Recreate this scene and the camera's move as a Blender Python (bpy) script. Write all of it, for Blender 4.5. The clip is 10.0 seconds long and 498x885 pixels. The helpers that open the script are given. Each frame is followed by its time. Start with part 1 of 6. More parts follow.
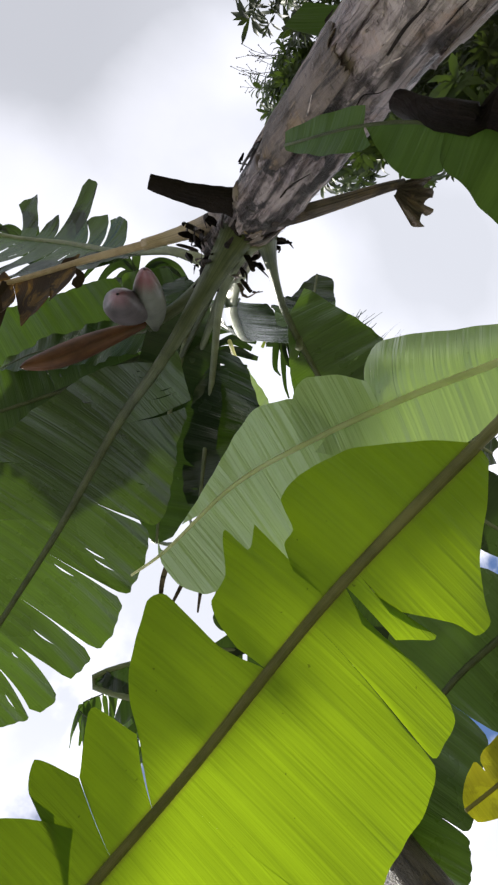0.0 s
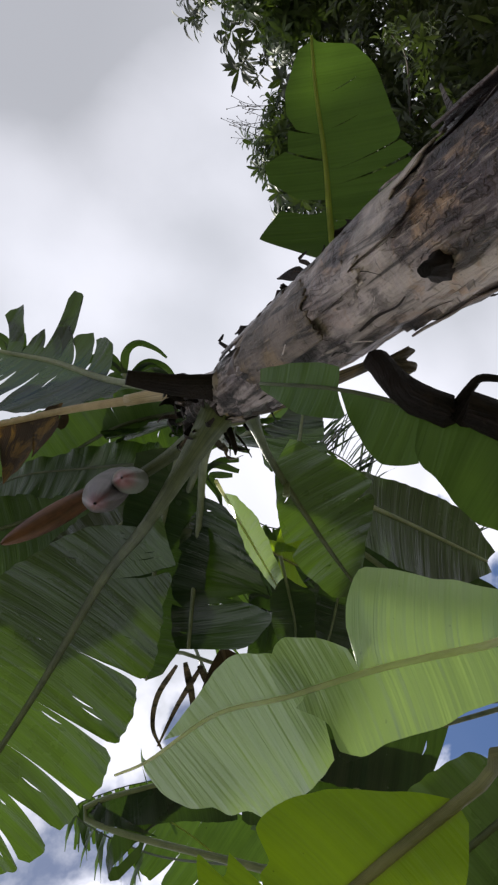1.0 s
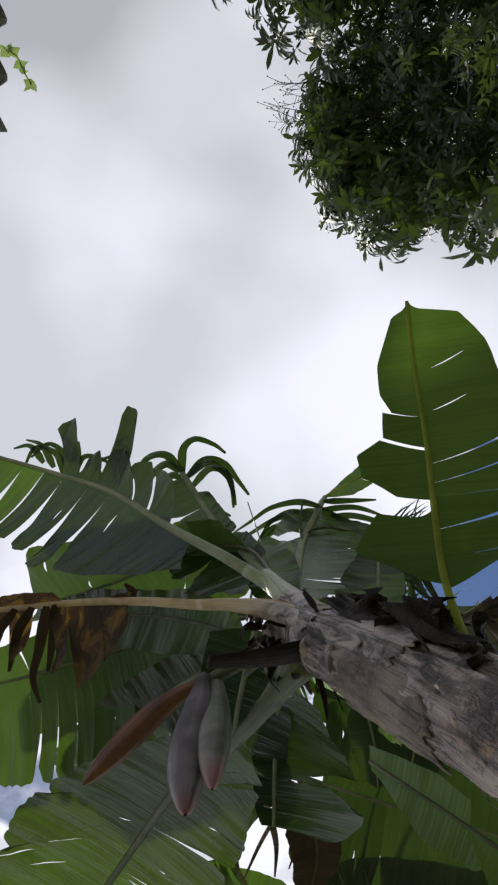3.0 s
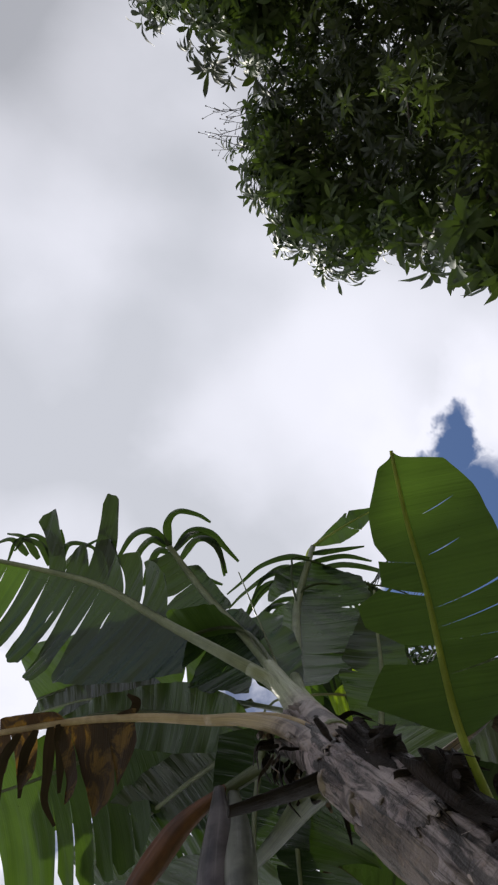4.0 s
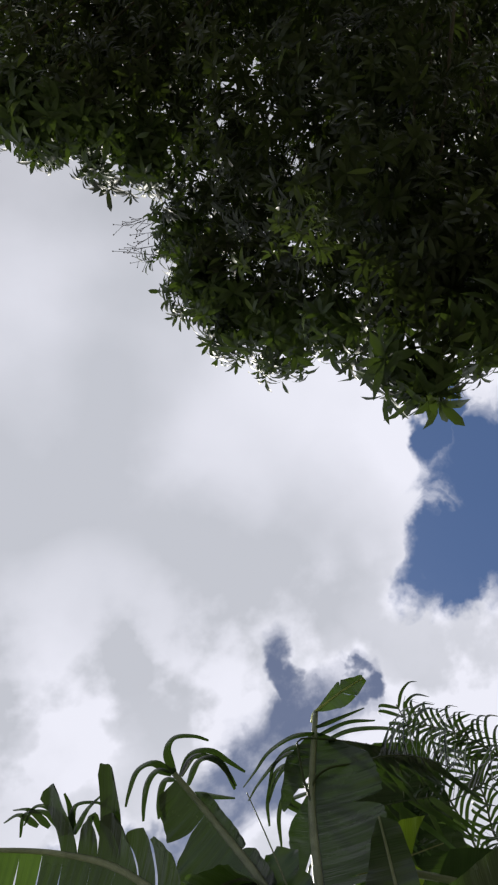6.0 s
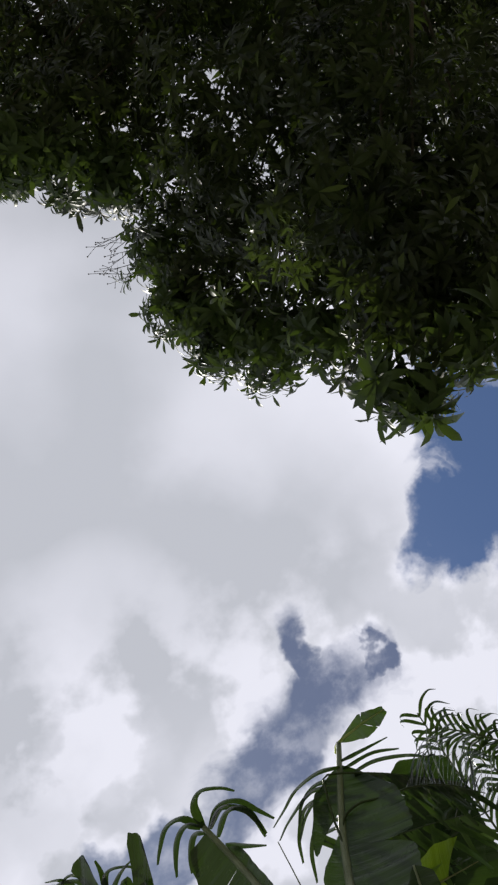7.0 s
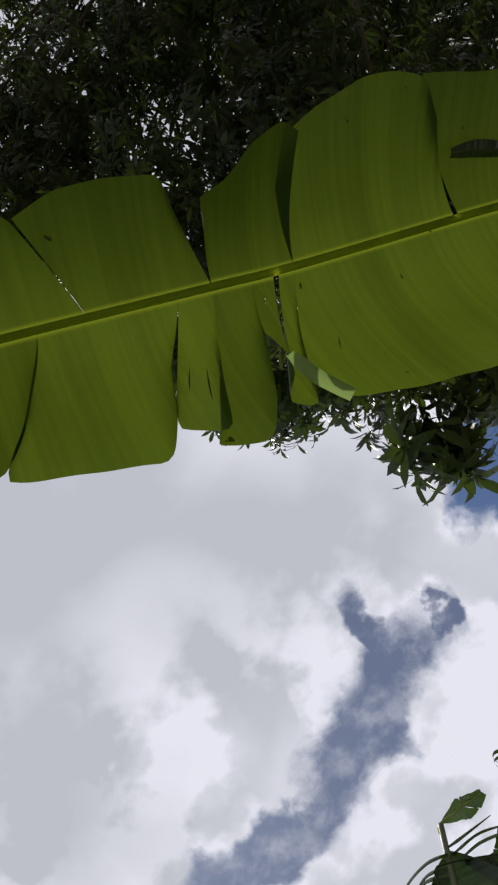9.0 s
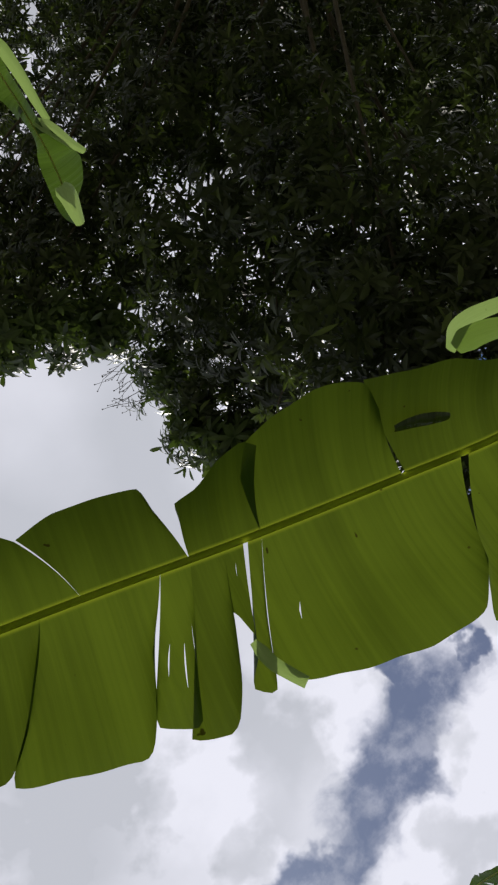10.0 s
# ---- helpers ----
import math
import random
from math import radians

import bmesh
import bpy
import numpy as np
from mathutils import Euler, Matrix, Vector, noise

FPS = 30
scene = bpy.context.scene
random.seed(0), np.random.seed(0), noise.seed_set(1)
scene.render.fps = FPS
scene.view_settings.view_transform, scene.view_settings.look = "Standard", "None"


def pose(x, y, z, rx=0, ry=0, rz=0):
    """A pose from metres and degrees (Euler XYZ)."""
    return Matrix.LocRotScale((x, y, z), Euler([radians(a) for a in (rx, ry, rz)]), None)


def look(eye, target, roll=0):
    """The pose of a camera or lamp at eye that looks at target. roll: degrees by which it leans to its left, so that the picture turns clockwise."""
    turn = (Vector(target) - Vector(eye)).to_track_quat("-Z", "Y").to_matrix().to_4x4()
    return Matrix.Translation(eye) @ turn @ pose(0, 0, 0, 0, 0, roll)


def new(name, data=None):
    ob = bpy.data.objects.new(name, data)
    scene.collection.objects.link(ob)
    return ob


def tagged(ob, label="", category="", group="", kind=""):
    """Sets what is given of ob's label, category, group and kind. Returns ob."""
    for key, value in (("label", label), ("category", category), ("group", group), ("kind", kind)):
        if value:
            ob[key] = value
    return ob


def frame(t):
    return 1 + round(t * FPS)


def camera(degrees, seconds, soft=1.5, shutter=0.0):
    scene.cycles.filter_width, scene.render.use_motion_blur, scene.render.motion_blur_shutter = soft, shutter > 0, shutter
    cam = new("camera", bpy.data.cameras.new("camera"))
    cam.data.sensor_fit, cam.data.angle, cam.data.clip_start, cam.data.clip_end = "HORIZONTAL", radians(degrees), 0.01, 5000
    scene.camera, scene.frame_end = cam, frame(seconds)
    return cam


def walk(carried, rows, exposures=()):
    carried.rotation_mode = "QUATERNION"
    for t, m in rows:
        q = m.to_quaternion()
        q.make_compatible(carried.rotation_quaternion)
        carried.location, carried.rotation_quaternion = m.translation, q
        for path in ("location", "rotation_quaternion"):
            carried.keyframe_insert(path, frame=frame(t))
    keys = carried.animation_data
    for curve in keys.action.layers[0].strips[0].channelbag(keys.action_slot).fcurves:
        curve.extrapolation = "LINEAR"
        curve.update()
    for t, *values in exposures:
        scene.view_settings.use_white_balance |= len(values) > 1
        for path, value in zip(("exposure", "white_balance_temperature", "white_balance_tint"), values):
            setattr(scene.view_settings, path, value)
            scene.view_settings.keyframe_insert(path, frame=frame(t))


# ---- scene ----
LENS = 41.11
cam = camera(LENS, 10.0, soft=2.3)
# seconds, place in metres, turn in degrees
PATH = [
    (0, 0.001, 0.004, 1.500, -174.89, 16.64, 162.35),
    (0.5, 0.072, 0.289, 1.477, -173.99, 16.53, 163.39),
    (1, 0.114, 0.524, 1.472, -173.64, 16.52, 163.40),
    (1.5, 0.164, 0.762, 1.504, -174.36, 15.16, 162.51),
    (2, 0.254, 1.006, 1.538, -175.45, 13.45, 165.45),
    (3.5, 0.509, 1.575, 1.633, -179.04, 12.51, 166.50),
    (4, 0.545, 1.752, 1.629, -177.02, 14.66, 172.30),
    (4.5, 0.539, 1.958, 1.632, -175.72, 15.33, 177.07),
    (5, 0.499, 2.402, 1.459, -174.22, 14.46, -179.58),
    (5.5, 0.427, 2.698, 1.445, -173.17, 14.21, -176.16),
    (7, 0.300, 3.223, 1.485, -172.98, 13.79, -167.73),
    (7.5, 0.295, 3.457, 1.446, -170.95, 14.84, -163.44),
    (8, 0.125, 3.723, 1.384, -169.27, 12.29, -159.59),
    (8.5, 0.071, 3.818, 1.496, -172.20, 11.01, -157.25),
    (9, 0.105, 3.891, 1.533, -171.56, 10.08, -156.55),
    (9.5, 0.054, 3.979, 1.451, -168.94, 9.18, -154.54),
    (10, -0.022, 4.109, 1.370, -168.55, 8.45, -155.20),
]
walk(cam, [(t, pose(x, y, z, rx, ry, rz)) for t, x, y, z, rx, ry, rz in PATH], [(0.0, 0.66), (0.5, 0.38), (1.0, 0.34), (2.0, 0.27), (3.5, 0.17), (5.0, 0.06), (7.0, -0.06), (9.0, -0.12), (9.5, -0.08), (10.0, -0.03)])

# ---- sky, sun, exposure ----
world = bpy.data.worlds.new("sky")
scene.world = world
world.use_nodes = True
SUN_ELEVATION, SUN_AZIMUTH = 71.0, 158.0  # degrees; azimuth from +y towards +x


class Nodes:
    """Short hand for building node trees."""

    def __init__(self, tree):
        self.tree = tree
        tree.nodes.clear()

    def add(self, kind, links=None, operation=None, blend=None):
        node = self.tree.nodes.new(kind)
        if operation:
            node.operation = operation
        if blend:
            node.data_type, node.blend_type = "RGBA", blend
        for key, value in (links or {}).items():
            if hasattr(value, "is_output"):
                self.tree.links.new(value, node.inputs[key])
            else:
                node.inputs[key].default_value = value
        return node

    def math(self, operation, a, b=0.0, c=0.0, clamp=False):
        node = self.add("ShaderNodeMath", {0: a, 1: b, 2: c}, operation)
        node.use_clamp = clamp
        return node.outputs[0]

    def mix(self, factor, a, b, blend="MIX"):
        node = self.add("ShaderNodeMix", {0: factor, 6: a, 7: b}, blend=blend)
        return node.outputs[2]

    def noise(self, vector, scale, detail=3.0, rough=0.5, distort=0.0):
        return self.add("ShaderNodeTexNoise", {"Vector": vector, "Scale": scale, "Detail": detail, "Roughness": rough, "Distortion": distort}).outputs[0]

    def ramp(self, value, low, high, smooth=True):
        node = self.add("ShaderNodeMapRange", {0: value, 1: low, 2: high, 3: 0.0, 4: 1.0})
        node.clamp = True
        if smooth:
            node.interpolation_type = "SMOOTHSTEP"
        return node.outputs[0]

    def colour(self, r, g, b):
        node = self.add("ShaderNodeRGB")
        node.outputs[0].default_value = (r, g, b, 1)
        return node.outputs[0]


def build_sky():
    n = Nodes(world.node_tree)
    sky = n.add("ShaderNodeTexSky")
    sky.sky_type, sky.sun_disc, sky.sun_elevation, sky.sun_rotation = "NISHITA", False, radians(SUN_ELEVATION), radians(SUN_AZIMUTH)
    blue = n.mix(1.0, sky.outputs[0], n.colour(0.050, 0.064, 0.083), "MULTIPLY")
    way = n.add("ShaderNodeTexCoord").outputs["Generated"]
    xyz = n.add("ShaderNodeSeparateXYZ", {0: way})
    high = n.math("MAXIMUM", xyz.outputs[2], 0.06)
    px, py = n.math("DIVIDE", xyz.outputs[0], high), n.math("DIVIDE", xyz.outputs[1], high)
    plane = n.add("ShaderNodeCombineXYZ", {0: px, 1: py, 2: 0.0}).outputs[0]
    drift = n.add("ShaderNodeTexNoise", {"Vector": plane, "Scale": 6.0, "Detail": 5.0, "Roughness": 0.55}).outputs["Color"]
    drift = n.add("ShaderNodeVectorMath", {0: drift, 1: (0.5, 0.5, 0.5)}, operation="SUBTRACT").outputs[0]
    shifted = n.add("ShaderNodeVectorMath", {0: drift, 1: (0.22, 0.22, 0.0), 2: plane}, operation="MULTIPLY_ADD").outputs[0]
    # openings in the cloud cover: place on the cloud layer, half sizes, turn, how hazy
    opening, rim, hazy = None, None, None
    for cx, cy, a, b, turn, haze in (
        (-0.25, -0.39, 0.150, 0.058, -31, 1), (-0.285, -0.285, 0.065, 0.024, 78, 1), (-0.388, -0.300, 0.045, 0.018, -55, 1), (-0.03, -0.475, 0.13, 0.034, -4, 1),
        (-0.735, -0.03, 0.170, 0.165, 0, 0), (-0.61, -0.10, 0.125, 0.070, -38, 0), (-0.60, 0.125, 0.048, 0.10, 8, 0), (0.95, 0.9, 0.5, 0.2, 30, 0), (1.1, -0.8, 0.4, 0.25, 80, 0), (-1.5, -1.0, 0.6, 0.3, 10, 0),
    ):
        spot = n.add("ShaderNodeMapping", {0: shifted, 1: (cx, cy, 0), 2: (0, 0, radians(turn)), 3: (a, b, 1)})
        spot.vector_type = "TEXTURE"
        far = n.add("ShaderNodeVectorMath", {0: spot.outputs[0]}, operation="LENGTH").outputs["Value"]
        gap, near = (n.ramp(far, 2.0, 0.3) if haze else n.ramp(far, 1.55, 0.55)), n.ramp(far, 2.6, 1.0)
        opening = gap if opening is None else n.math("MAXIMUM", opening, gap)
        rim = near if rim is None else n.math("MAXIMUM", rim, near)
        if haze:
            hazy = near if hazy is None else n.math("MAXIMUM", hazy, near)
    wisps = n.noise(plane, 6.5, 5.0, 0.5)
    fine = n.noise(shifted, 13.0, 5.0, 0.52, 0.6)
    broad = n.noise(plane, 2.3, 2.0, 0.4)
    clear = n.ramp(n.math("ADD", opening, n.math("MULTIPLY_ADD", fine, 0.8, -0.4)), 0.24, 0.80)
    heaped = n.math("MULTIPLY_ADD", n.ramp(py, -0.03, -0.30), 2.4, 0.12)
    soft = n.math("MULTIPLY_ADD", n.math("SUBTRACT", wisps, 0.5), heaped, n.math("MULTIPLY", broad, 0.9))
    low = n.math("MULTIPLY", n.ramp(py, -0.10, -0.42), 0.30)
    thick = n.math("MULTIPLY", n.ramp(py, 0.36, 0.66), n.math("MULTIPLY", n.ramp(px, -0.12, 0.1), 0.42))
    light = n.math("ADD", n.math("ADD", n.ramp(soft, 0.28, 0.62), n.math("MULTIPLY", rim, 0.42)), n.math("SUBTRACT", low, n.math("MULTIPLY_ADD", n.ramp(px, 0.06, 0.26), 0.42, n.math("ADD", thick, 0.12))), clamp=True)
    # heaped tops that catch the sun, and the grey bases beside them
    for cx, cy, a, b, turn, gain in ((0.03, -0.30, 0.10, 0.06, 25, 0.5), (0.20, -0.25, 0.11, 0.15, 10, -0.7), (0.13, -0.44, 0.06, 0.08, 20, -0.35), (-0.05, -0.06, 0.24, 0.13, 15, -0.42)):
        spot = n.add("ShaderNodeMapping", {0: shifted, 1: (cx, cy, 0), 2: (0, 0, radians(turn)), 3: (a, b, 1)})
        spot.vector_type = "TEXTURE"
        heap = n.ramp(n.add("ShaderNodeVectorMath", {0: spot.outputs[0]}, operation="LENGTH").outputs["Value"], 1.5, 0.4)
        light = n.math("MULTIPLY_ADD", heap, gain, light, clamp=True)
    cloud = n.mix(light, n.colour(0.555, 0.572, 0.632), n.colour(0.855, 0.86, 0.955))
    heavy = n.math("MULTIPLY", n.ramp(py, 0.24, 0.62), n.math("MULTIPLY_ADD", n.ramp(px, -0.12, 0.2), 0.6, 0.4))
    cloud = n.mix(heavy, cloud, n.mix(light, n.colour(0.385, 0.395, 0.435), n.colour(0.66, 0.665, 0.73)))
    veil = n.math("MULTIPLY_ADD", n.math("MULTIPLY", n.ramp(n.noise(plane, 17.0, 6.0, 0.6), 0.42, 0.72), hazy), 0.30, n.math("MULTIPLY_ADD", hazy, 0.04, 0.02))
    blue = n.mix(n.math("MULTIPLY", hazy, 0.75), blue, n.colour(0.095, 0.12, 0.21))
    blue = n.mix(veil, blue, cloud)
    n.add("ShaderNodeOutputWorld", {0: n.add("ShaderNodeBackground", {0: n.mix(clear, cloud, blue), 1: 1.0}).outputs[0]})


build_sky()
sun = new("sun", bpy.data.lights.new("sun", "SUN"))
sun.data.energy, sun.data.angle, sun.data.color = 4.4, radians(3.0), (1.0, 0.95, 0.86)
_az, _el = radians(SUN_AZIMUTH), radians(SUN_ELEVATION)
sun.matrix_world = look((math.sin(_az) * math.cos(_el) * 50, math.cos(_az) * math.cos(_el) * 50, math.sin(_el) * 50), (0, 0, 0))

# ---- materials ----


def material(name):
    m = bpy.data.materials.new(name)
    m.use_nodes = True
    return m, Nodes(m.node_tree)


def surface(n, shader):
    n.add("ShaderNodeOutputMaterial", {0: shader})


def leaf_material(name, dark, light, glow, clear=0.45, rough=0.42, ribbing=0.5, spots=0.0, blotch=0.0, spread=0.32, swell=1.0, shine=0.45, comb=0.05, margin=0.0, worn_from=0.46):
    """A banana leaf: parallel side veins across the blade, uneven green, light showing through."""
    m, n = material(name)
    uv = n.add("ShaderNodeUVMap").outputs[0]
    xyz = n.add("ShaderNodeSeparateXYZ", {0: uv})
    place = n.add("ShaderNodeTexCoord").outputs["Object"]
    across = n.add("ShaderNodeCombineXYZ", {0: n.math("MULTIPLY", xyz.outputs[0], 150.0), 1: n.math("MULTIPLY", xyz.outputs[1], 2.5), 2: 0.0}).outputs[0]
    veins = n.noise(across, 1.0, 2.0, 0.6)
    wide = n.add("ShaderNodeCombineXYZ", {0: n.math("MULTIPLY", xyz.outputs[0], 26.0), 1: n.math("MULTIPLY", xyz.outputs[1], 1.3), 2: 3.0}).outputs[0]
    bands = n.noise(wide, 1.0, 2.0, 0.5)
    patches = n.math("MULTIPLY_ADD", n.noise(place, 2.1, 2.0, 0.5), 0.5, n.math("MULTIPLY", n.noise(place, 6.0, 3.0, 0.55), 0.5))
    wander = n.math("MULTIPLY_ADD", bands, 9.0, n.math("MULTIPLY", xyz.outputs[0], 570.0))
    ridge = n.math("MULTIPLY", n.math("SINE", wander), n.math("MULTIPLY", n.ramp(patches, 0.25, 0.6), comb))
    veins = n.math("ADD", veins, ridge)
    tone = n.math("ADD", n.math("MULTIPLY", veins, 0.36), n.math("ADD", n.math("MULTIPLY", bands, 0.50), n.math("MULTIPLY", patches, 0.74)))
    lobe = n.add("ShaderNodeNewGeometry").outputs["Random Per Island"]
    tone = n.math("MULTIPLY_ADD", n.math("SUBTRACT", lobe, 0.5), 0.26, tone)
    tone = n.ramp(tone, 0.80 - spread, 0.80 + spread)
    base = n.mix(tone, n.colour(*dark), n.colour(*light))
    through_leaf = n.mix(tone, n.colour(*[c * 0.52 for c in glow]), n.colour(*glow))
    if margin:
        # the blade pales beside its midrib
        beside = n.ramp(n.math("ABSOLUTE", xyz.outputs[1]), margin, margin * 0.45)
        base, through_leaf = n.mix(beside, base, n.colour(0.16, 0.22, 0.03)), n.mix(beside, through_leaf, n.colour(0.17, 0.21, 0.012))
    if blotch:
        worn = n.math("MULTIPLY", n.ramp(n.noise(place, 9.0, 5.0, 0.7, 0.8), worn_from, worn_from + 0.12), blotch)
        base, through_leaf = n.mix(worn, base, n.colour(0.04, 0.024, 0.014)), n.mix(worn, through_leaf, n.colour(0.03, 0.016, 0.008))
    if spots:
        fleck = n.math("MULTIPLY", n.ramp(n.noise(place, 55.0, 2.0, 0.5), 0.74, 0.78), spots)
        base, through_leaf = n.mix(fleck, base, n.colour(0.03, 0.02, 0.01)), n.mix(fleck, through_leaf, n.colour(0.01, 0.01, 0.0))
    bump = n.add("ShaderNodeBump", {"Strength": ribbing, "Distance": 0.004, "Height": n.math("ADD", veins, n.math("MULTIPLY", bands, swell))}).outputs[0]
    gloss = n.add("ShaderNodeBsdfPrincipled", {"Base Color": base, "Roughness": n.math("MULTIPLY_ADD", patches, 0.2, rough - 0.1), "Normal": bump, "Specular IOR Level": shine})
    glowing = n.add("ShaderNodeBsdfTranslucent", {"Color": through_leaf, "Normal": bump})
    surface(n, n.add("ShaderNodeMixShader", {0: clear, 1: gloss.outputs[0], 2: glowing.outputs[0]}).outputs[0])
    return m


LEAF = {
    "bright": leaf_material("leaf_young", (0.08, 0.16, 0.010), (0.15, 0.26, 0.022), (0.31, 0.46, 0.010), 0.55, 0.42, 0.6, 0.5, spread=0.6, swell=3.0, comb=0.07, margin=0.018),
    "bright2": leaf_material("leaf_mature", (0.05, 0.12, 0.014), (0.09, 0.19, 0.024), (0.084, 0.118, 0.0075), 0.5, 0.42, 0.3, 0.9, spread=0.30, swell=2.0, comb=0.05, margin=0.010),
    "mid": leaf_material("leaf_green", (0.056, 0.112, 0.036), (0.125, 0.215, 0.072), (0.064, 0.120, 0.010), 0.45, 0.38, 0.6, 0.6, swell=3.0),
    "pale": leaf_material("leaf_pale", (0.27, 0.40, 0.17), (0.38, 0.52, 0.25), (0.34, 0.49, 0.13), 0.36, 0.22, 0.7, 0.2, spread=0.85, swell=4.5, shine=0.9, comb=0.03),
    "deep": leaf_material("leaf_dark", (0.020, 0.046, 0.014), (0.082, 0.145, 0.050), (0.085, 0.160, 0.010), 0.36, 0.28, 0.5, 0.5, swell=4.0, shine=0.65),
    # dark leaves of the crown: shade among them put into the colour
    "crown": leaf_material("leaf_dark_shaded", (0.010, 0.022, 0.011), (0.038, 0.064, 0.033), (0.042, 0.084, 0.008), 0.28, 0.26, 0.45, 0.4, swell=4.0, shine=0.7),
    "fresh": leaf_material("leaf_fresh", (0.085, 0.155, 0.040), (0.17, 0.27, 0.085), (0.17, 0.27, 0.04), 0.40, 0.34, 0.5, 0.3, spread=0.5, swell=3.0, shine=0.6, comb=0.04),
    "yellow": leaf_material("leaf_yellowing", (0.30, 0.30, 0.02), (0.42, 0.42, 0.03), (0.65, 0.62, 0.02), 0.5, 0.5, 0.4, 0.4, 0.3),
    "withered": leaf_material("leaf_withered", (0.014, 0.009, 0.007), (0.060, 0.040, 0.026), (0.03, 0.018, 0.008), 0.08, 0.85, 1.0, 0.5, 0.6),
    "dry": leaf_material("leaf_dry", (0.035, 0.022, 0.014), (0.16, 0.095, 0.03), (0.30, 0.16, 0.02), 0.3, 0.8, 1.0, 0.9, 0.97, worn_from=0.40),
}


def stalk_material(name, dark, light, rough=0.5, streak=60.0, clear=0.3):
    m, n = material(name)
    uv = n.add("ShaderNodeUVMap").outputs[0]
    place = n.add("ShaderNodeTexCoord").outputs["Object"]
    xyz = n.add("ShaderNodeSeparateXYZ", {0: uv})
    along = n.add("ShaderNodeCombineXYZ", {0: n.math("MULTIPLY", xyz.outputs[0], 4.0), 1: n.math("MULTIPLY", xyz.outputs[1], streak), 2: 0.0}).outputs[0]
    lines = n.noise(along, 1.0, 3.0, 0.6)
    patches = n.noise(place, 11.0, 4.0, 0.6)
    tone = n.ramp(n.math("ADD", n.math("MULTIPLY", lines, 0.5), n.math("MULTIPLY", patches, 0.5)), 0.34, 0.66)
    bump = n.add("ShaderNodeBump", {"Strength": 0.6, "Distance": 0.004, "Height": lines}).outputs[0]
    colour = n.mix(tone, n.colour(*dark), n.colour(*light))
    shader = n.add("ShaderNodeBsdfPrincipled", {"Base Color": colour, "Roughness": rough, "Normal": bump})
    soft = n.add("ShaderNodeBsdfTranslucent", {"Color": colour})
    surface(n, n.add("ShaderNodeMixShader", {0: clear, 1: shader.outputs[0], 2: soft.outputs[0]}).outputs[0])
    return m


RIB = {
    "bright": stalk_material("rib_green", (0.15, 0.15, 0.05), (0.30, 0.29, 0.11), 0.45, clear=0.3),
    "bright2": stalk_material("rib_lime", (0.42, 0.48, 0.07), (0.62, 0.68, 0.14), clear=0.75),
    "mid": stalk_material("rib_yellow_green", (0.36, 0.44, 0.08), (0.62, 0.68, 0.16), clear=0.5),
    "pale": stalk_material("rib_cream", (0.78, 0.78, 0.50), (0.90, 0.90, 0.66), 0.40, clear=0.75),
    "deep": stalk_material("rib_grey_green", (0.050, 0.068, 0.024), (0.14, 0.165, 0.075), 0.38, clear=0.2),
    "crown": stalk_material("rib_pale_green", (0.16, 0.19, 0.11), (0.33, 0.36, 0.23), 0.40, clear=0.1),
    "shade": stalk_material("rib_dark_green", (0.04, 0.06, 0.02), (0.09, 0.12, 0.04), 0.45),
    "fresh": stalk_material("rib_fresh_green", (0.20, 0.26, 0.08), (0.36, 0.43, 0.16), 0.4, clear=0.4),
    "yellow": stalk_material("rib_straw", (0.30, 0.26, 0.08), (0.4, 0.36, 0.12)),
    "withered": stalk_material("rib_brown", (0.05, 0.035, 0.025), (0.14, 0.09, 0.06), 0.8, clear=0.05),
    "dry": stalk_material("rib_tan", (0.30, 0.21, 0.11), (0.55, 0.42, 0.25), 0.55, clear=0.1),
}

# leaves lit from behind on a darker stalk
LEAF["lit"], RIB["lit"] = LEAF["mid"], RIB["deep"]

# ---- builders ----


def mesh_object(name, verts, faces, mat, parent=None, uvs=None, smooth=True, label=""):
    """One mesh object; uvs: one pair for each vertex."""
    data = bpy.data.meshes.new(name)
    data.from_pydata([tuple(v) for v in verts], [], faces)
    if uvs is not None:
        layer = data.uv_layers.new(name="UVMap")
        index = np.empty(len(data.loops), dtype=np.int32)
        data.loops.foreach_get("vertex_index", index)
        layer.data.foreach_set("uv", np.asarray(uvs, dtype=np.float32)[index].ravel())
    if smooth:
        data.polygons.foreach_set("use_smooth", [True] * len(data.polygons))
    data.materials.append(mat)
    data.update()
    ob = new(name, data)
    if parent is not None:
        ob.parent = parent
        ob.matrix_parent_inverse = parent.matrix_basis.inverted()
    if label:
        ob["label"] = label
    return ob


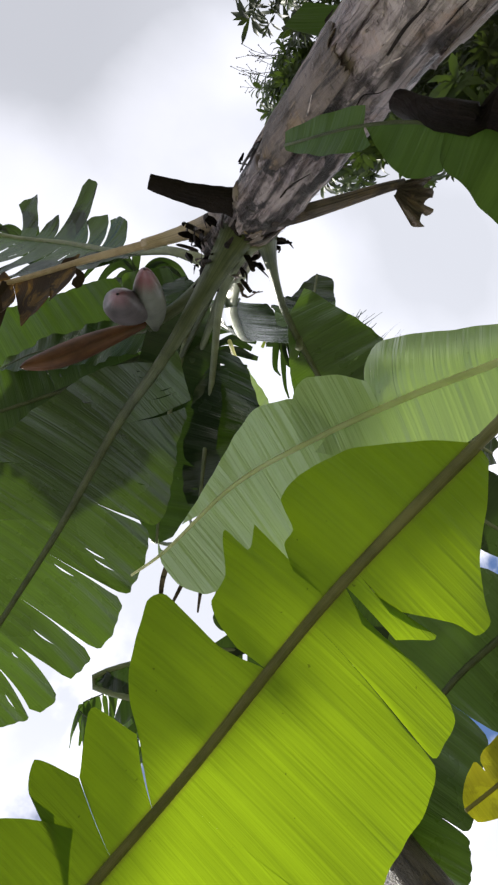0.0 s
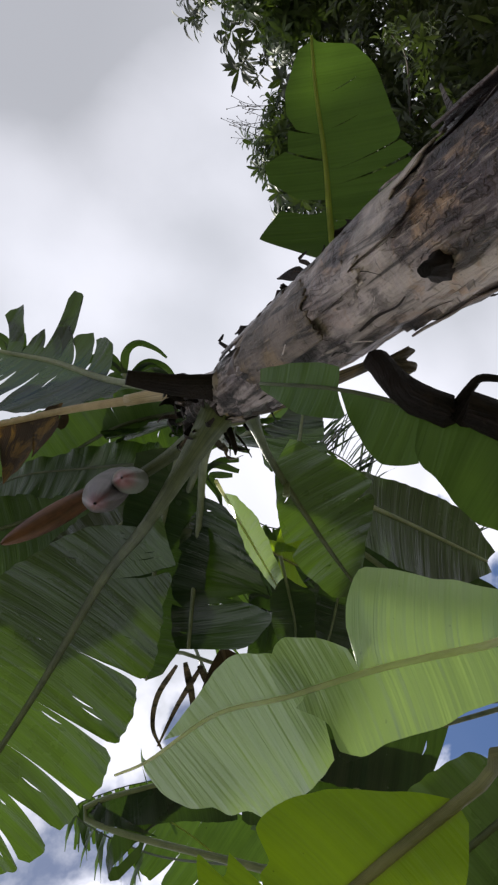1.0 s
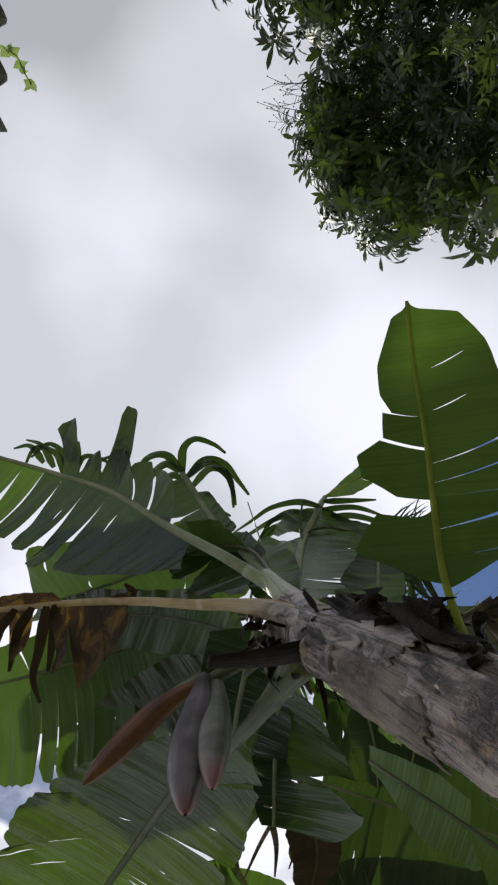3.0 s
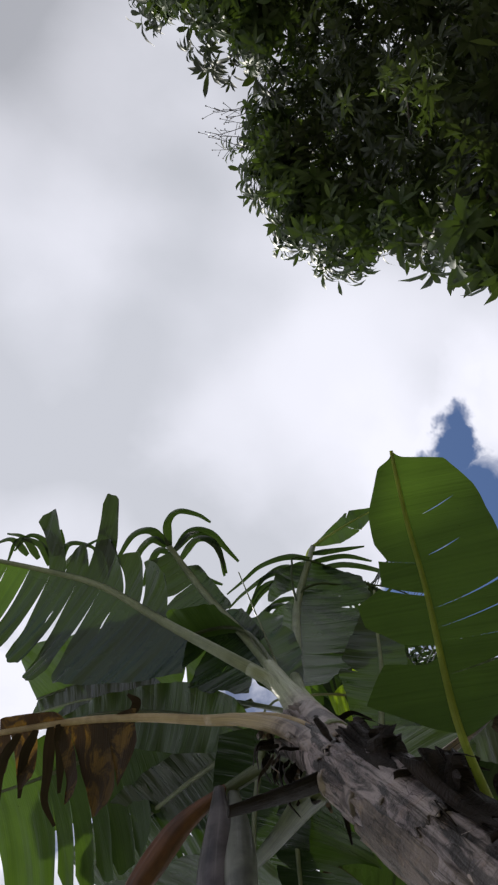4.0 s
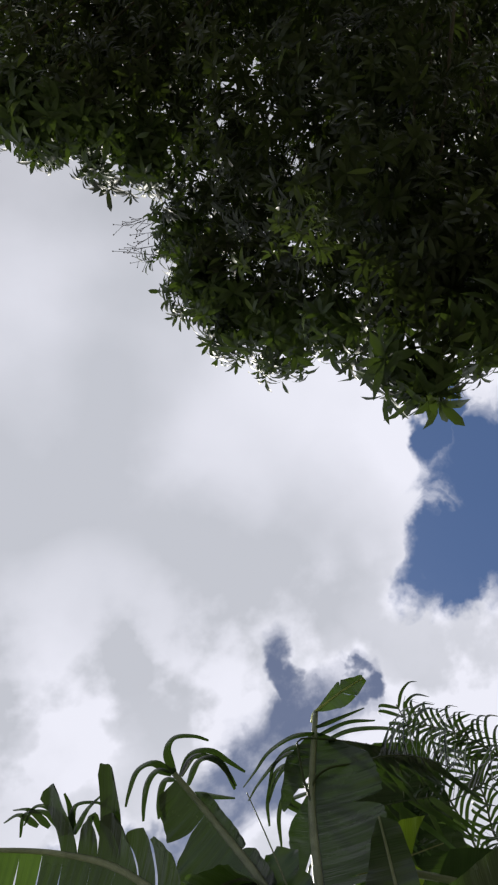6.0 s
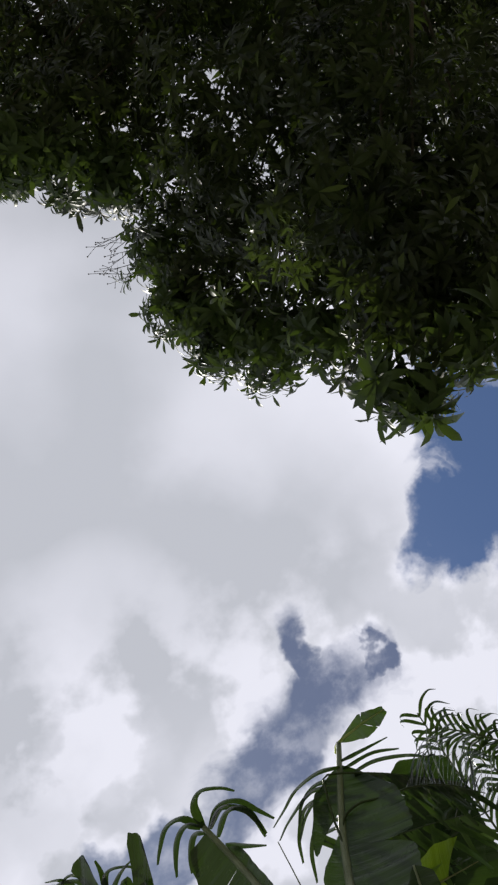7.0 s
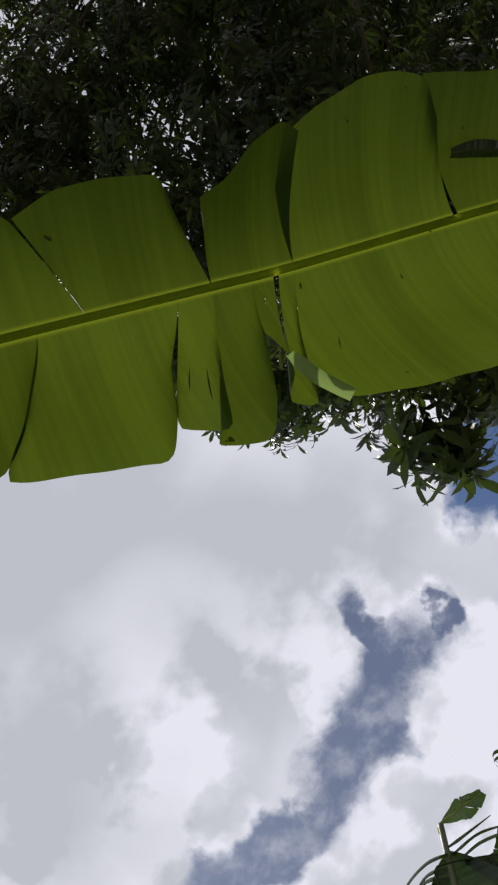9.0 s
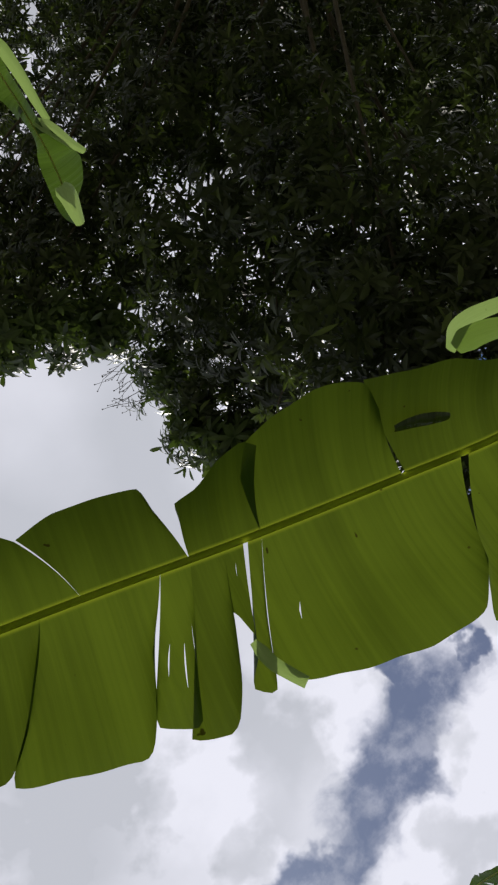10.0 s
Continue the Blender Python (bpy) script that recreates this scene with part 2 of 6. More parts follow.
class Rib:
    """A smooth line through points, by its length from 0 to 1."""

    def __init__(self, points, steps=24):
        p = np.array(points, float)
        q = np.vstack([2 * p[0] - p[1], p, 2 * p[-1] - p[-2]])
        out = []
        for i in range(len(p) - 1):
            a, b, c, d = q[i : i + 4]
            for k in range(steps):
                s = k / steps
                out.append(0.5 * (2 * b + (c - a) * s + (2 * a - 5 * b + 4 * c - d) * s * s + (3 * b - a - 3 * c + d) * s**3))
        self.p = np.array(out + [p[-1]])
        self.l = np.r_[0, np.cumsum(np.linalg.norm(np.diff(self.p, axis=0), axis=1))]
        self.length = self.l[-1]

    def at(self, u):
        x = u * self.length
        if x < 0:
            return self.p[0] + (self.p[1] - self.p[0]) / np.linalg.norm(self.p[1] - self.p[0]) * x
        if x > self.length:
            return self.p[-1] + (self.p[-1] - self.p[-2]) / np.linalg.norm(self.p[-1] - self.p[-2]) * (x - self.length)
        return np.array([np.interp(x, self.l, self.p[:, i]) for i in range(3)])

    def along(self, u):
        u = min(max(u, 0.01), 0.99)
        d = self.at(u + 0.01) - self.at(u - 0.01)
        return d / np.linalg.norm(d)

    def sides(self, u, normal):
        t = self.along(u)
        n = normal - (normal @ t) * t
        n /= np.linalg.norm(n)
        return np.cross(t, n), n


def tube(name, rib, radius, mat, parent, sides=10, steps=40, normal=(0.13, 0.31, 0.94), flat=1.0, start=0.0, end=1.0, rough=0.0, label=""):
    """A round or flattened stalk along a rib; radius(u) gives its half width."""
    verts, faces, uvs = [], [], []
    normal = np.array(normal, float)
    for i in range(steps + 1):
        u = start + (end - start) * i / steps
        s, n = rib.sides(u, normal)
        c = rib.at(u)
        for k in range(sides + 1):
            a = 2 * math.pi * k / sides
            r = radius(u)
            if rough:
                r *= 1 + rough * noise.noise(Vector((3 * math.cos(a), 3 * math.sin(a), u * rib.length * 25)))
            verts.append(c + s * math.cos(a) * r + n * math.sin(a) * r * flat)
            uvs.append((u * rib.length, k / sides))
    w = sides + 1
    for i in range(steps):
        for k in range(sides):
            a = i * w + k
            faces.append((a, a + 1, a + w + 1, a + w))
    for i, turn in ((0, 1), (steps, -1)):
        ring = [i * w + k for k in range(sides)]
        faces.append(tuple(ring[::-1] if turn > 0 else ring))
    return mesh_object(name, verts, faces, mat, parent, uvs, label=label)


def banana_leaf(parent, points, normal, lobes, look_of="deep", thick=(0.02, 0.008), seed=0, tear=0.5, flare=0.0, ripple=0.006, slits=0, name="leaf", label=""):
    """A torn blade on its midrib. A lobe: where it leaves the rib (from, to), where its outer corners lie
    (along, across in metres) twice, and how far it droops. tear: how near to the rim the tears begin (0: at the rib)."""
    rib, up, rnd = Rib(points), np.array(normal, float), random.Random(seed)
    up /= np.linalg.norm(up)
    verts, faces, uvs = [], [], []
    ordered = []
    for u0, u1, ua, wa, ub, wb, bend in lobes:
        ordered.append((u0, u1, ua, wa, ub, wb, bend) if u0 <= u1 else (u1, u0, ub, wb, ua, wa, bend))
    for sign in (1, -1):
        side = sorted(l for l in ordered if (l[3] + l[5]) * sign > 0)
        cuts = []
        for one, two in zip(side, side[1:]):
            joined = abs(one[1] - two[0]) < 0.03
            middle = ((one[4] + two[2]) / 2, (one[5] + two[3]) / 2) if joined else None
            cuts.append((middle, tear * rnd.uniform(0.75, 1.2)))
        for n, (u0, u1, ua, wa, ub, wb, bend) in enumerate(side):
            span = max(abs(u1 - u0), abs(ub - ua)) * rib.length
            across = max(abs(wa), abs(wb))
            cols, rows = max(6, min(44, int(span / 0.014))), max(8, min(20, int(across / 0.014)))
            first, w = len(verts), rows + 1
            phase, twist = rnd.uniform(0, 9), rnd.uniform(-0.05, 0.05)
            before = cuts[n - 1] if n > 0 else (None, 0.5)
            after = cuts[n] if n < len(cuts) else (None, 0.5)

            def border(inner, corner, cut, q):
                middle, begin = cut
                if middle is None:
                    return inner + (corner[0] - inner) * (0.65 * q + 0.35 * q * q), corner[1] * q
                g = max(0.0, (q - begin) / (1 - begin)) ** 1.3
                u = inner + (middle[0] - inner) * (0.65 * q + 0.35 * q * q) + (corner[0] - middle[0]) * g
                return u, middle[1] * q + (corner[1] - middle[1]) * g

            for i in range(cols + 1):
                p = i / cols
                e = abs(2 * p - 1)
                rim = 1 + 0.045 * (1 - e * e) - 0.10 * max(0.0, (e - 0.78) / 0.22) ** 2.5
                rim *= 1 + 0.010 * math.sin(phase + 31 * p * span) + 0.008 * math.sin(phase * 3 + 83 * p * span)
                for j in range(rows + 1):
                    q = j / rows
                    xa, ya = border(u0, (ua, wa), before, q)
                    xb, yb = border(u1, (ub, wb), after, q)
                    u, wide = xa + (xb - xa) * p, (ya + (yb - ya) * p) * (1 + (rim - 1) * q)
                    s, nn = rib.sides(u, up)
                    drop = bend * abs(wide) * q + twist * (p - 0.5) * span * q * q
                    wave = ripple * q * (0.5 + q) * (math.sin(phase * 0.2 + sign + u * rib.length * 30) + 0.4 * math.sin(phase + u * rib.length * 90))
                    verts.append(rib.at(u) + s * wide + nn * (wave - drop))
                    uvs.append((u * rib.length, wide))
            cuts_here = set()
            for _ in range(round(slits * abs(u1 - u0) / 1.8 + rnd.random() - 0.5) if cols > 9 and slits else 0):
                i, j0, size = rnd.randrange(2, cols - 2), rnd.randrange(1, rows - 5), rnd.randrange(2, 6)
                rows_cut = [j for j in range(j0, min(rows - 1, j0 + size)) if (i - 1, j) not in cuts_here and (i, j) not in cuts_here]
                if not rows_cut or rows_cut[-1] - rows_cut[0] != len(rows_cut) - 1:
                    continue
                for k in range(len(rows_cut) + 1):
                    here, there = first + i * w + rows_cut[0] + k, first + (i + 1) * w + rows_cut[0] + k
                    verts[there] = verts[here] + (verts[there] - verts[here]) * (0.04 + 0.5 * math.sin(math.pi * k / len(rows_cut)))
                cuts_here.update((i, j) for j in rows_cut)
            for i in range(cols):
                for j in range(rows):
                    if (i, j) not in cuts_here:
                        a = first + i * w + j
                        faces.append((a, a + 1, a + w + 1, a + w))
    blade = mesh_object(name, verts, faces, LEAF[look_of], parent, uvs, label=label)
    r0, r1 = thick
    tube("midrib", rib, lambda u: r0 + (r1 - r0) * min(1, max(0, u)) ** 0.8 + flare * math.exp(-u / 0.07), RIB[look_of], blade, 12, 40, up, 0.75)
    return blade


class Rim:
    """A lobe's outline: between straight pieces (sharp 1) and a smooth curve (0)."""

    def __init__(self, points, sharp):
        smooth, p = Rib(points, 12).p, np.array(points, float)
        straight = np.vstack([p[i] + (p[i + 1] - p[i]) * k / 12 for i in range(len(p) - 1) for k in range(12)] + [p[-1:]])
        self.p = smooth * (1 - sharp) + straight * sharp
        self.l = np.r_[0, np.cumsum(np.linalg.norm(np.diff(self.p, axis=0), axis=1))]
        self.length = self.l[-1]

    def at(self, p):
        return [np.interp(p * self.length, self.l, self.p[:, k]) for k in range(3)]


def lobed_leaf(parent, points, normal, lobes, look_of="deep", thick=(0.02, 0.008), seed=0, flare=0.0, ripple=0.004, slits=(), name="leaf", label="", sharp=0.5):
    """A torn blade whose lobes have rims of their own. A lobe: where it leaves the rib (from, to), its rim from the
    first border to the last (along, across in metres), and how far it droops."""
    rib, up, rnd = Rib(points), np.array(normal, float), random.Random(seed)
    up /= np.linalg.norm(up)
    verts, faces, uvs = [], [], []
    for n, (u0, u1, rim, bend) in enumerate(lobes):
        line = Rim([(u * rib.length, w, 0.0) for u, w in rim], sharp)
        across = max(abs(w) for _, w in rim)
        cols, rows = max(8, min(64, int(line.length / 0.008))), max(8, min(24, int(across / 0.009)))
        first, w, phase, twist = len(verts), rows + 1, rnd.uniform(0, 9), rnd.uniform(-0.03, 0.03)
        for i in range(cols + 1):
            p = i / cols
            ur, wr, _ = line.at(p)
            ur /= rib.length
            wr *= 1 + 0.006 * math.sin(phase + 37 * p * line.length) + 0.004 * math.sin(phase * 3 + 91 * p * line.length)
            ub = u0 + (u1 - u0) * p
            for j in range(rows + 1):
                q = j / rows
                u, wide = ub + (ur - ub) * (0.65 * q + 0.35 * q * q), wr * q
                side, nn = rib.sides(u, up)
                drop = bend * abs(wide) * q + twist * (p - 0.5) * across * q * q
                wave = ripple * q * (0.4 + 0.6 * q) * (math.sin(phase + u * rib.length * 26) + 0.5 * math.sin(2 * phase + u * rib.length * 71))
                verts.append(rib.at(u) + side * wide + nn * (wave - drop))
                uvs.append((u * rib.length, wide))
        cuts = set()
        for lobe, at, low, high in slits:
            if lobe == n:
                i, j0, j1 = int(at * cols), int(low * rows), int(high * rows)
                for j in range(j0, j1 + 1):
                    here, there = first + i * w + j, first + (i + 1) * w + j
                    verts[there] = verts[here] + (verts[there] - verts[here]) * (0.03 + 0.24 * math.sin(math.pi * (j - j0) / max(1, j1 - j0)))
                cuts.update((i, j) for j in range(j0, j1))
        for i in range(cols):
            for j in range(rows):
                if (i, j) not in cuts:
                    a = first + i * w + j
                    faces.append((a, a + 1, a + w + 1, a + w))
    blade = mesh_object(name, verts, faces, LEAF[look_of], parent, uvs, label=label)
    r0, r1 = thick
    tube("midrib", rib, lambda u: r0 + (r1 - r0) * min(1, max(0, u)) ** 0.8 + flare * math.exp(-u / 0.07), RIB[look_of], blade, 12, 60, up, 0.75)
    return blade


def fringe(blade, points, u0, u1, count, length, width, way, rise, look_of, seed, spread=0.35):
    """Blade torn down to a row of narrow strips that arch over and hang."""
    rib, rnd = Rib(points), random.Random(seed)
    way = np.array(way, float)
    for k in range(count):
        u = u0 + (u1 - u0) * (k + rnd.uniform(0.2, 0.8)) / count
        p, t = rib.at(u), rib.along(u)
        d = way + t * rnd.uniform(-spread, spread) + np.array([rnd.uniform(-0.2, 0.2) for _ in range(3)])
        d /= np.linalg.norm(d)
        size = length * rnd.uniform(0.55, 1.2)
        lift = np.array((0, 0, rise * size * rnd.uniform(0.4, 1.3)))
        drop = np.array((0, 0, -size * rnd.uniform(0.1, 0.6)))
        ribbon(blade, [p, p + d * size * 0.35 + lift, p + d * size * 0.75 + lift * 0.9, p + d * size + drop * 0.6 + lift * 0.4], width * rnd.uniform(0.5, 1.3), LEAF[look_of], facing=np.cross(t, d) * 0.6 + np.array((0.1, 0.1, 0.8)))


def ribbon(parent, points, width, mat, name="leaf_strip", facing=(0.0, 0.0, 1.0), taper=0.25, curl=0.15):
    """A torn narrow strip of blade that bends over."""
    rib, up = Rib(points, 10), np.array(facing, float)
    verts, faces, uvs = [], [], []
    steps = 22
    for i in range(steps + 1):
        u = i / steps
        s, n = rib.sides(u, up)
        half = 0.5 * width * (1 - (1 - taper) * u**1.6) * (0.55 + 0.45 * min(1, u * 5))
        for k in (-1, -0.5, 0, 0.5, 1):
            verts.append(rib.at(u) + s * half * k - n * curl * half * k * k)
            uvs.append((half * k * 0.5, u * rib.length))
    for i in range(steps):
        for k in range(4):
            a = i * 5 + k
            faces.append((a, a + 1, a + 6, a + 5))
    return mesh_object(name, verts, faces, mat, parent, uvs)


def thing(name, place, label, category, group="", kind=""):
    ob = new(name)
    ob.empty_display_size = 0.1
    ob.location = place
    return tagged(ob, label, category, group, kind)


# ---- ground ----
def earth_material():
    m, n = material("garden_soil")
    place = n.add("ShaderNodeTexCoord").outputs["Object"]
    tone = n.math("ADD", n.math("MULTIPLY", n.noise(place, 1.3, 5.0, 0.6), 0.6), n.math("MULTIPLY", n.noise(place, 22.0, 4.0, 0.6), 0.4))
    grass = n.ramp(n.noise(place, 0.6, 4.0, 0.6), 0.44, 0.58)
    soil = n.mix(n.ramp(tone, 0.35, 0.65), n.colour(0.08, 0.062, 0.045), n.colour(0.20, 0.165, 0.12))
    colour = n.mix(grass, soil, n.mix(tone, n.colour(0.03, 0.06, 0.015), n.colour(0.09, 0.14, 0.04)))
    bump = n.add("ShaderNodeBump", {"Strength": 0.8, "Distance": 0.03, "Height": tone}).outputs[0]
    surface(n, n.add("ShaderNodeBsdfPrincipled", {"Base Color": colour, "Roughness": 0.95, "Normal": bump}).outputs[0])
    return m


def build_ground():
    edges = [-900, -300, -100, -40, -20] + [-12 + 0.8 * k for k in range(31)] + [20, 40, 100, 300, 900]
    verts, faces, w = [], [], len(edges)
    for y in edges:
        for x in edges:
            near = max(abs(x), abs(y)) < 13
            verts.append((x, y, 0.05 * noise.noise(Vector((x * 0.5, y * 0.5, 0))) if near else 0.0))
    for j in range(w - 1):
        for i in range(w - 1):
            a = j * w + i
            faces.append((a, a + 1, a + w + 1, a + w))
    tagged(mesh_object("ground", verts, faces, earth_material()), "brown garden soil with patches of grass", "ground", kind="structure")


build_ground()


# ---- bark, bracts ----
def sheath_material(name, tones, rough=0.52, crack=1.0, fresh=0.0, shine=0.5):
    """Dead leaf sheath: violet grey and brown in broad patches, fine fibres along it, a net of dark cracks, rusty stains."""
    m, n = material(name)
    place = n.add("ShaderNodeTexCoord").outputs["Object"]
    xyz = n.add("ShaderNodeSeparateXYZ", {0: n.add("ShaderNodeUVMap").outputs[0]})

    def stretched(along, across, shift):
        return n.add("ShaderNodeCombineXYZ", {0: n.math("MULTIPLY", xyz.outputs[0], along), 1: n.math("MULTIPLY", xyz.outputs[1], across), 2: shift}).outputs[0]

    fibres = n.noise(stretched(14.0, 190.0, 0.0), 1.0, 4.0, 0.65, 0.4)
    streaks = n.noise(stretched(2.6, 26.0, 4.0), 1.0, 5.0, 0.6, 1.0)
    wrinkles = n.noise(stretched(75.0, 22.0, 7.0), 1.0, 4.0, 0.62, 1.2)
    broad = n.noise(place, 4.2, 5.0, 0.6, 0.7)
    rust = n.noise(place, 9.0, 6.0, 0.66, 1.2)
    grit = n.noise(place, 120.0, 3.0, 0.6)
    warp = n.add("ShaderNodeTexNoise", {"Vector": stretched(20.0, 40.0, 2.0), "Scale": 1.0, "Detail": 4.0}).outputs["Color"]
    cell = n.add("ShaderNodeVectorMath", {0: warp, 1: (2.2, 2.2, 0.0), 2: stretched(4.5, 24.0, 0.0)}, operation="MULTIPLY_ADD").outputs[0]
    split = n.add("ShaderNodeTexVoronoi", {"Vector": cell, "Scale": 1.0})
    split.feature = "DISTANCE_TO_EDGE"
    cracks = n.math("MULTIPLY", n.ramp(split.outputs["Distance"], 0.075, 0.0), n.ramp(broad, 0.60, 0.44))
    base = n.mix(n.ramp(broad, 0.40, 0.62), n.colour(*tones[0]), n.colour(*tones[1]))
    base = n.mix(n.math("MULTIPLY", n.ramp(rust, 0.51, 0.70), 0.75), base, n.colour(*tones[2]))
    base = n.mix(n.math("MULTIPLY", n.ramp(fibres, 0.52, 0.75), 0.5), base, n.colour(*tones[3]))
    if fresh:
        # the younger sheaths towards the neck are still violet
        reach = n.ramp(n.math("MULTIPLY_ADD", broad, 0.9, n.math("SUBTRACT", xyz.outputs[0], 0.45)), 2.30, 2.85)
        violet = n.mix(n.ramp(streaks, 0.38, 0.62), n.colour(0.060, 0.040, 0.048), n.colour(0.46, 0.375, 0.395))
        base = n.mix(n.math("MULTIPLY", reach, fresh), base, violet)
        rotten = n.ramp(n.noise(stretched(5.0, 11.0, 9.0), 1.0, 5.0, 0.6, 0.8), 0.51, 0.58)
        base = n.mix(n.math("MULTIPLY", n.math("MULTIPLY", rotten, reach), 0.9), base, n.colour(0.014, 0.010, 0.010))
    base = n.mix(n.math("MULTIPLY", n.ramp(streaks, 0.48, 0.37), 0.85), base, n.colour(0.030, 0.021, 0.020))
    base = n.mix(n.math("MULTIPLY", n.ramp(wrinkles, 0.42, 0.30), 0.6), base, n.colour(0.045, 0.032, 0.030))
    base = n.mix(n.math("MULTIPLY", cracks, 0.45 * crack), base, n.colour(0.018, 0.012, 0.011))
    height = n.math("ADD", n.math("ADD", n.math("MULTIPLY", fibres, 0.35), n.math("MULTIPLY", streaks, 1.0)), n.math("ADD", n.math("MULTIPLY", wrinkles, 0.7), n.math("MULTIPLY", grit, 0.12)))
    height = n.math("SUBTRACT", height, n.math("MULTIPLY", cracks, 0.35 * crack))
    bump = n.add("ShaderNodeBump", {"Strength": 0.95, "Distance": 0.012, "Height": height}).outputs[0]
    surface(n, n.add("ShaderNodeBsdfPrincipled", {"Base Color": base, "Roughness": n.math("MULTIPLY_ADD", rust, 0.3, rough - 0.15), "Normal": bump, "Specular IOR Level": shine}).outputs[0])
    return m


BARK = sheath_material("grey_violet_sheath", ((0.085, 0.058, 0.064), (0.62, 0.51, 0.47), (0.58, 0.36, 0.22), (0.78, 0.66, 0.57)), rough=0.34, fresh=0.8)
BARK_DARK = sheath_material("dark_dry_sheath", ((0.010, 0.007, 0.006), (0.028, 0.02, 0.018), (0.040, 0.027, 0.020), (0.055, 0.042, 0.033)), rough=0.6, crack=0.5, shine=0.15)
BARK_STRAW = sheath_material("straw_sheath", ((0.09, 0.065, 0.055), (0.24, 0.185, 0.165), (0.34, 0.23, 0.135), (0.46, 0.36, 0.27)))
BARK_FAR = sheath_material("brown_stem", ((0.10, 0.08, 0.06), (0.17, 0.14, 0.1), (0.2, 0.15, 0.08), (0.3, 0.24, 0.16)))


def sheath_shell(name, axis, z0, z1, a0, a1, radius, lift, mat, parent, seed, ragged=0.03, flare=0.0):
    """A piece of old sheath wrapped round the stem, with torn ends that stand off."""
    rnd = random.Random(seed)
    cols, rows = 34, 18
    verts, faces, uvs = [], [], []
    ends = []
    for i in range(cols + 1):
        x = seed * 7.3 + (a1 - a0) * i / cols * 3.0
        jag = lambda k: ragged * (1.6 * noise.noise(Vector((x, k, 0))) + 0.7 * noise.noise(Vector((x * 4, k, 5))))
        ends.append((jag(1.5), jag(8.5)))
    for i in range(cols + 1):
        p = i / cols
        a = a0 + (a1 - a0) * p
        for j in range(rows + 1):
            q = j / rows
            z = z0 + ends[i][0] + (z1 - z0 + ends[i][1] - ends[i][0]) * q
            edge = min(p, 1 - p) * 2
            off = lift * (0.45 + 0.55 * edge) + flare * q**3 + 0.006 * noise.noise(Vector((6 * a, 14 * z, seed)))
            c = axis(z)
            r = radius(z) + off
            verts.append((c[0] + r * math.cos(a), c[1] + r * math.sin(a), z))
            uvs.append((z, a * radius(z) / 0.7))
    w = rows + 1
    for i in range(cols):
        for j in range(rows):
            b = i * w + j
            faces.append((b, b + w, b + w + 1, b + 1))
    ob = mesh_object(name, verts, faces, mat, parent, uvs)
    solid = ob.modifiers.new("thickness", "SOLIDIFY")
    solid.thickness, solid.offset = 0.004, 1.0
    return ob


def main_axis(z):
    return (-0.45 + 0.0455 * z, 1.375 - 0.095 * z)


def main_radius(z):
    neck = min(1.0, max(0.0, (z - 3.26) / 0.4))
    return (0.118 - 0.012 * max(0, z - 1.2) + 0.03 * max(0, 0.8 - z)) * (1 - 0.45 * neck * neck)


def stem_surface(z, a):
    """Half width of the stem: old sheaths overlap in torn steps, with furrows and wrinkles."""
    v = Vector((math.cos(a), math.sin(a), z))
    r = main_radius(z) * (1 + 0.05 * noise.noise(Vector((v.x * 2.2, v.y * 2.2, z * 3))))
    ragged = 0.20 * noise.noise(v * 2.6) + 0.10 * noise.noise(Vector((v.x * 8, v.y * 8, z * 2))) + 0.05 * noise.noise(Vector((v.x * 22, v.y * 22, z * 4)))
    for pitch, lead, size in ((1.3, 0.37, 0.013), (3.1, -0.61, 0.006)):
        turn = (z * pitch + lead * math.sin(a + 1.3 * pitch) + ragged * 1.5) % 1.0
        r += size * turn**2.5
    r += 0.0055 * noise.noise(Vector((v.x * 9, v.y * 9, z * 3.5))) + 0.0028 * noise.noise(Vector((v.x * 24, v.y * 24, z * 9))) + 0.0030 * noise.noise(Vector((v.x * 5, v.y * 5, z * 34)))
    return r


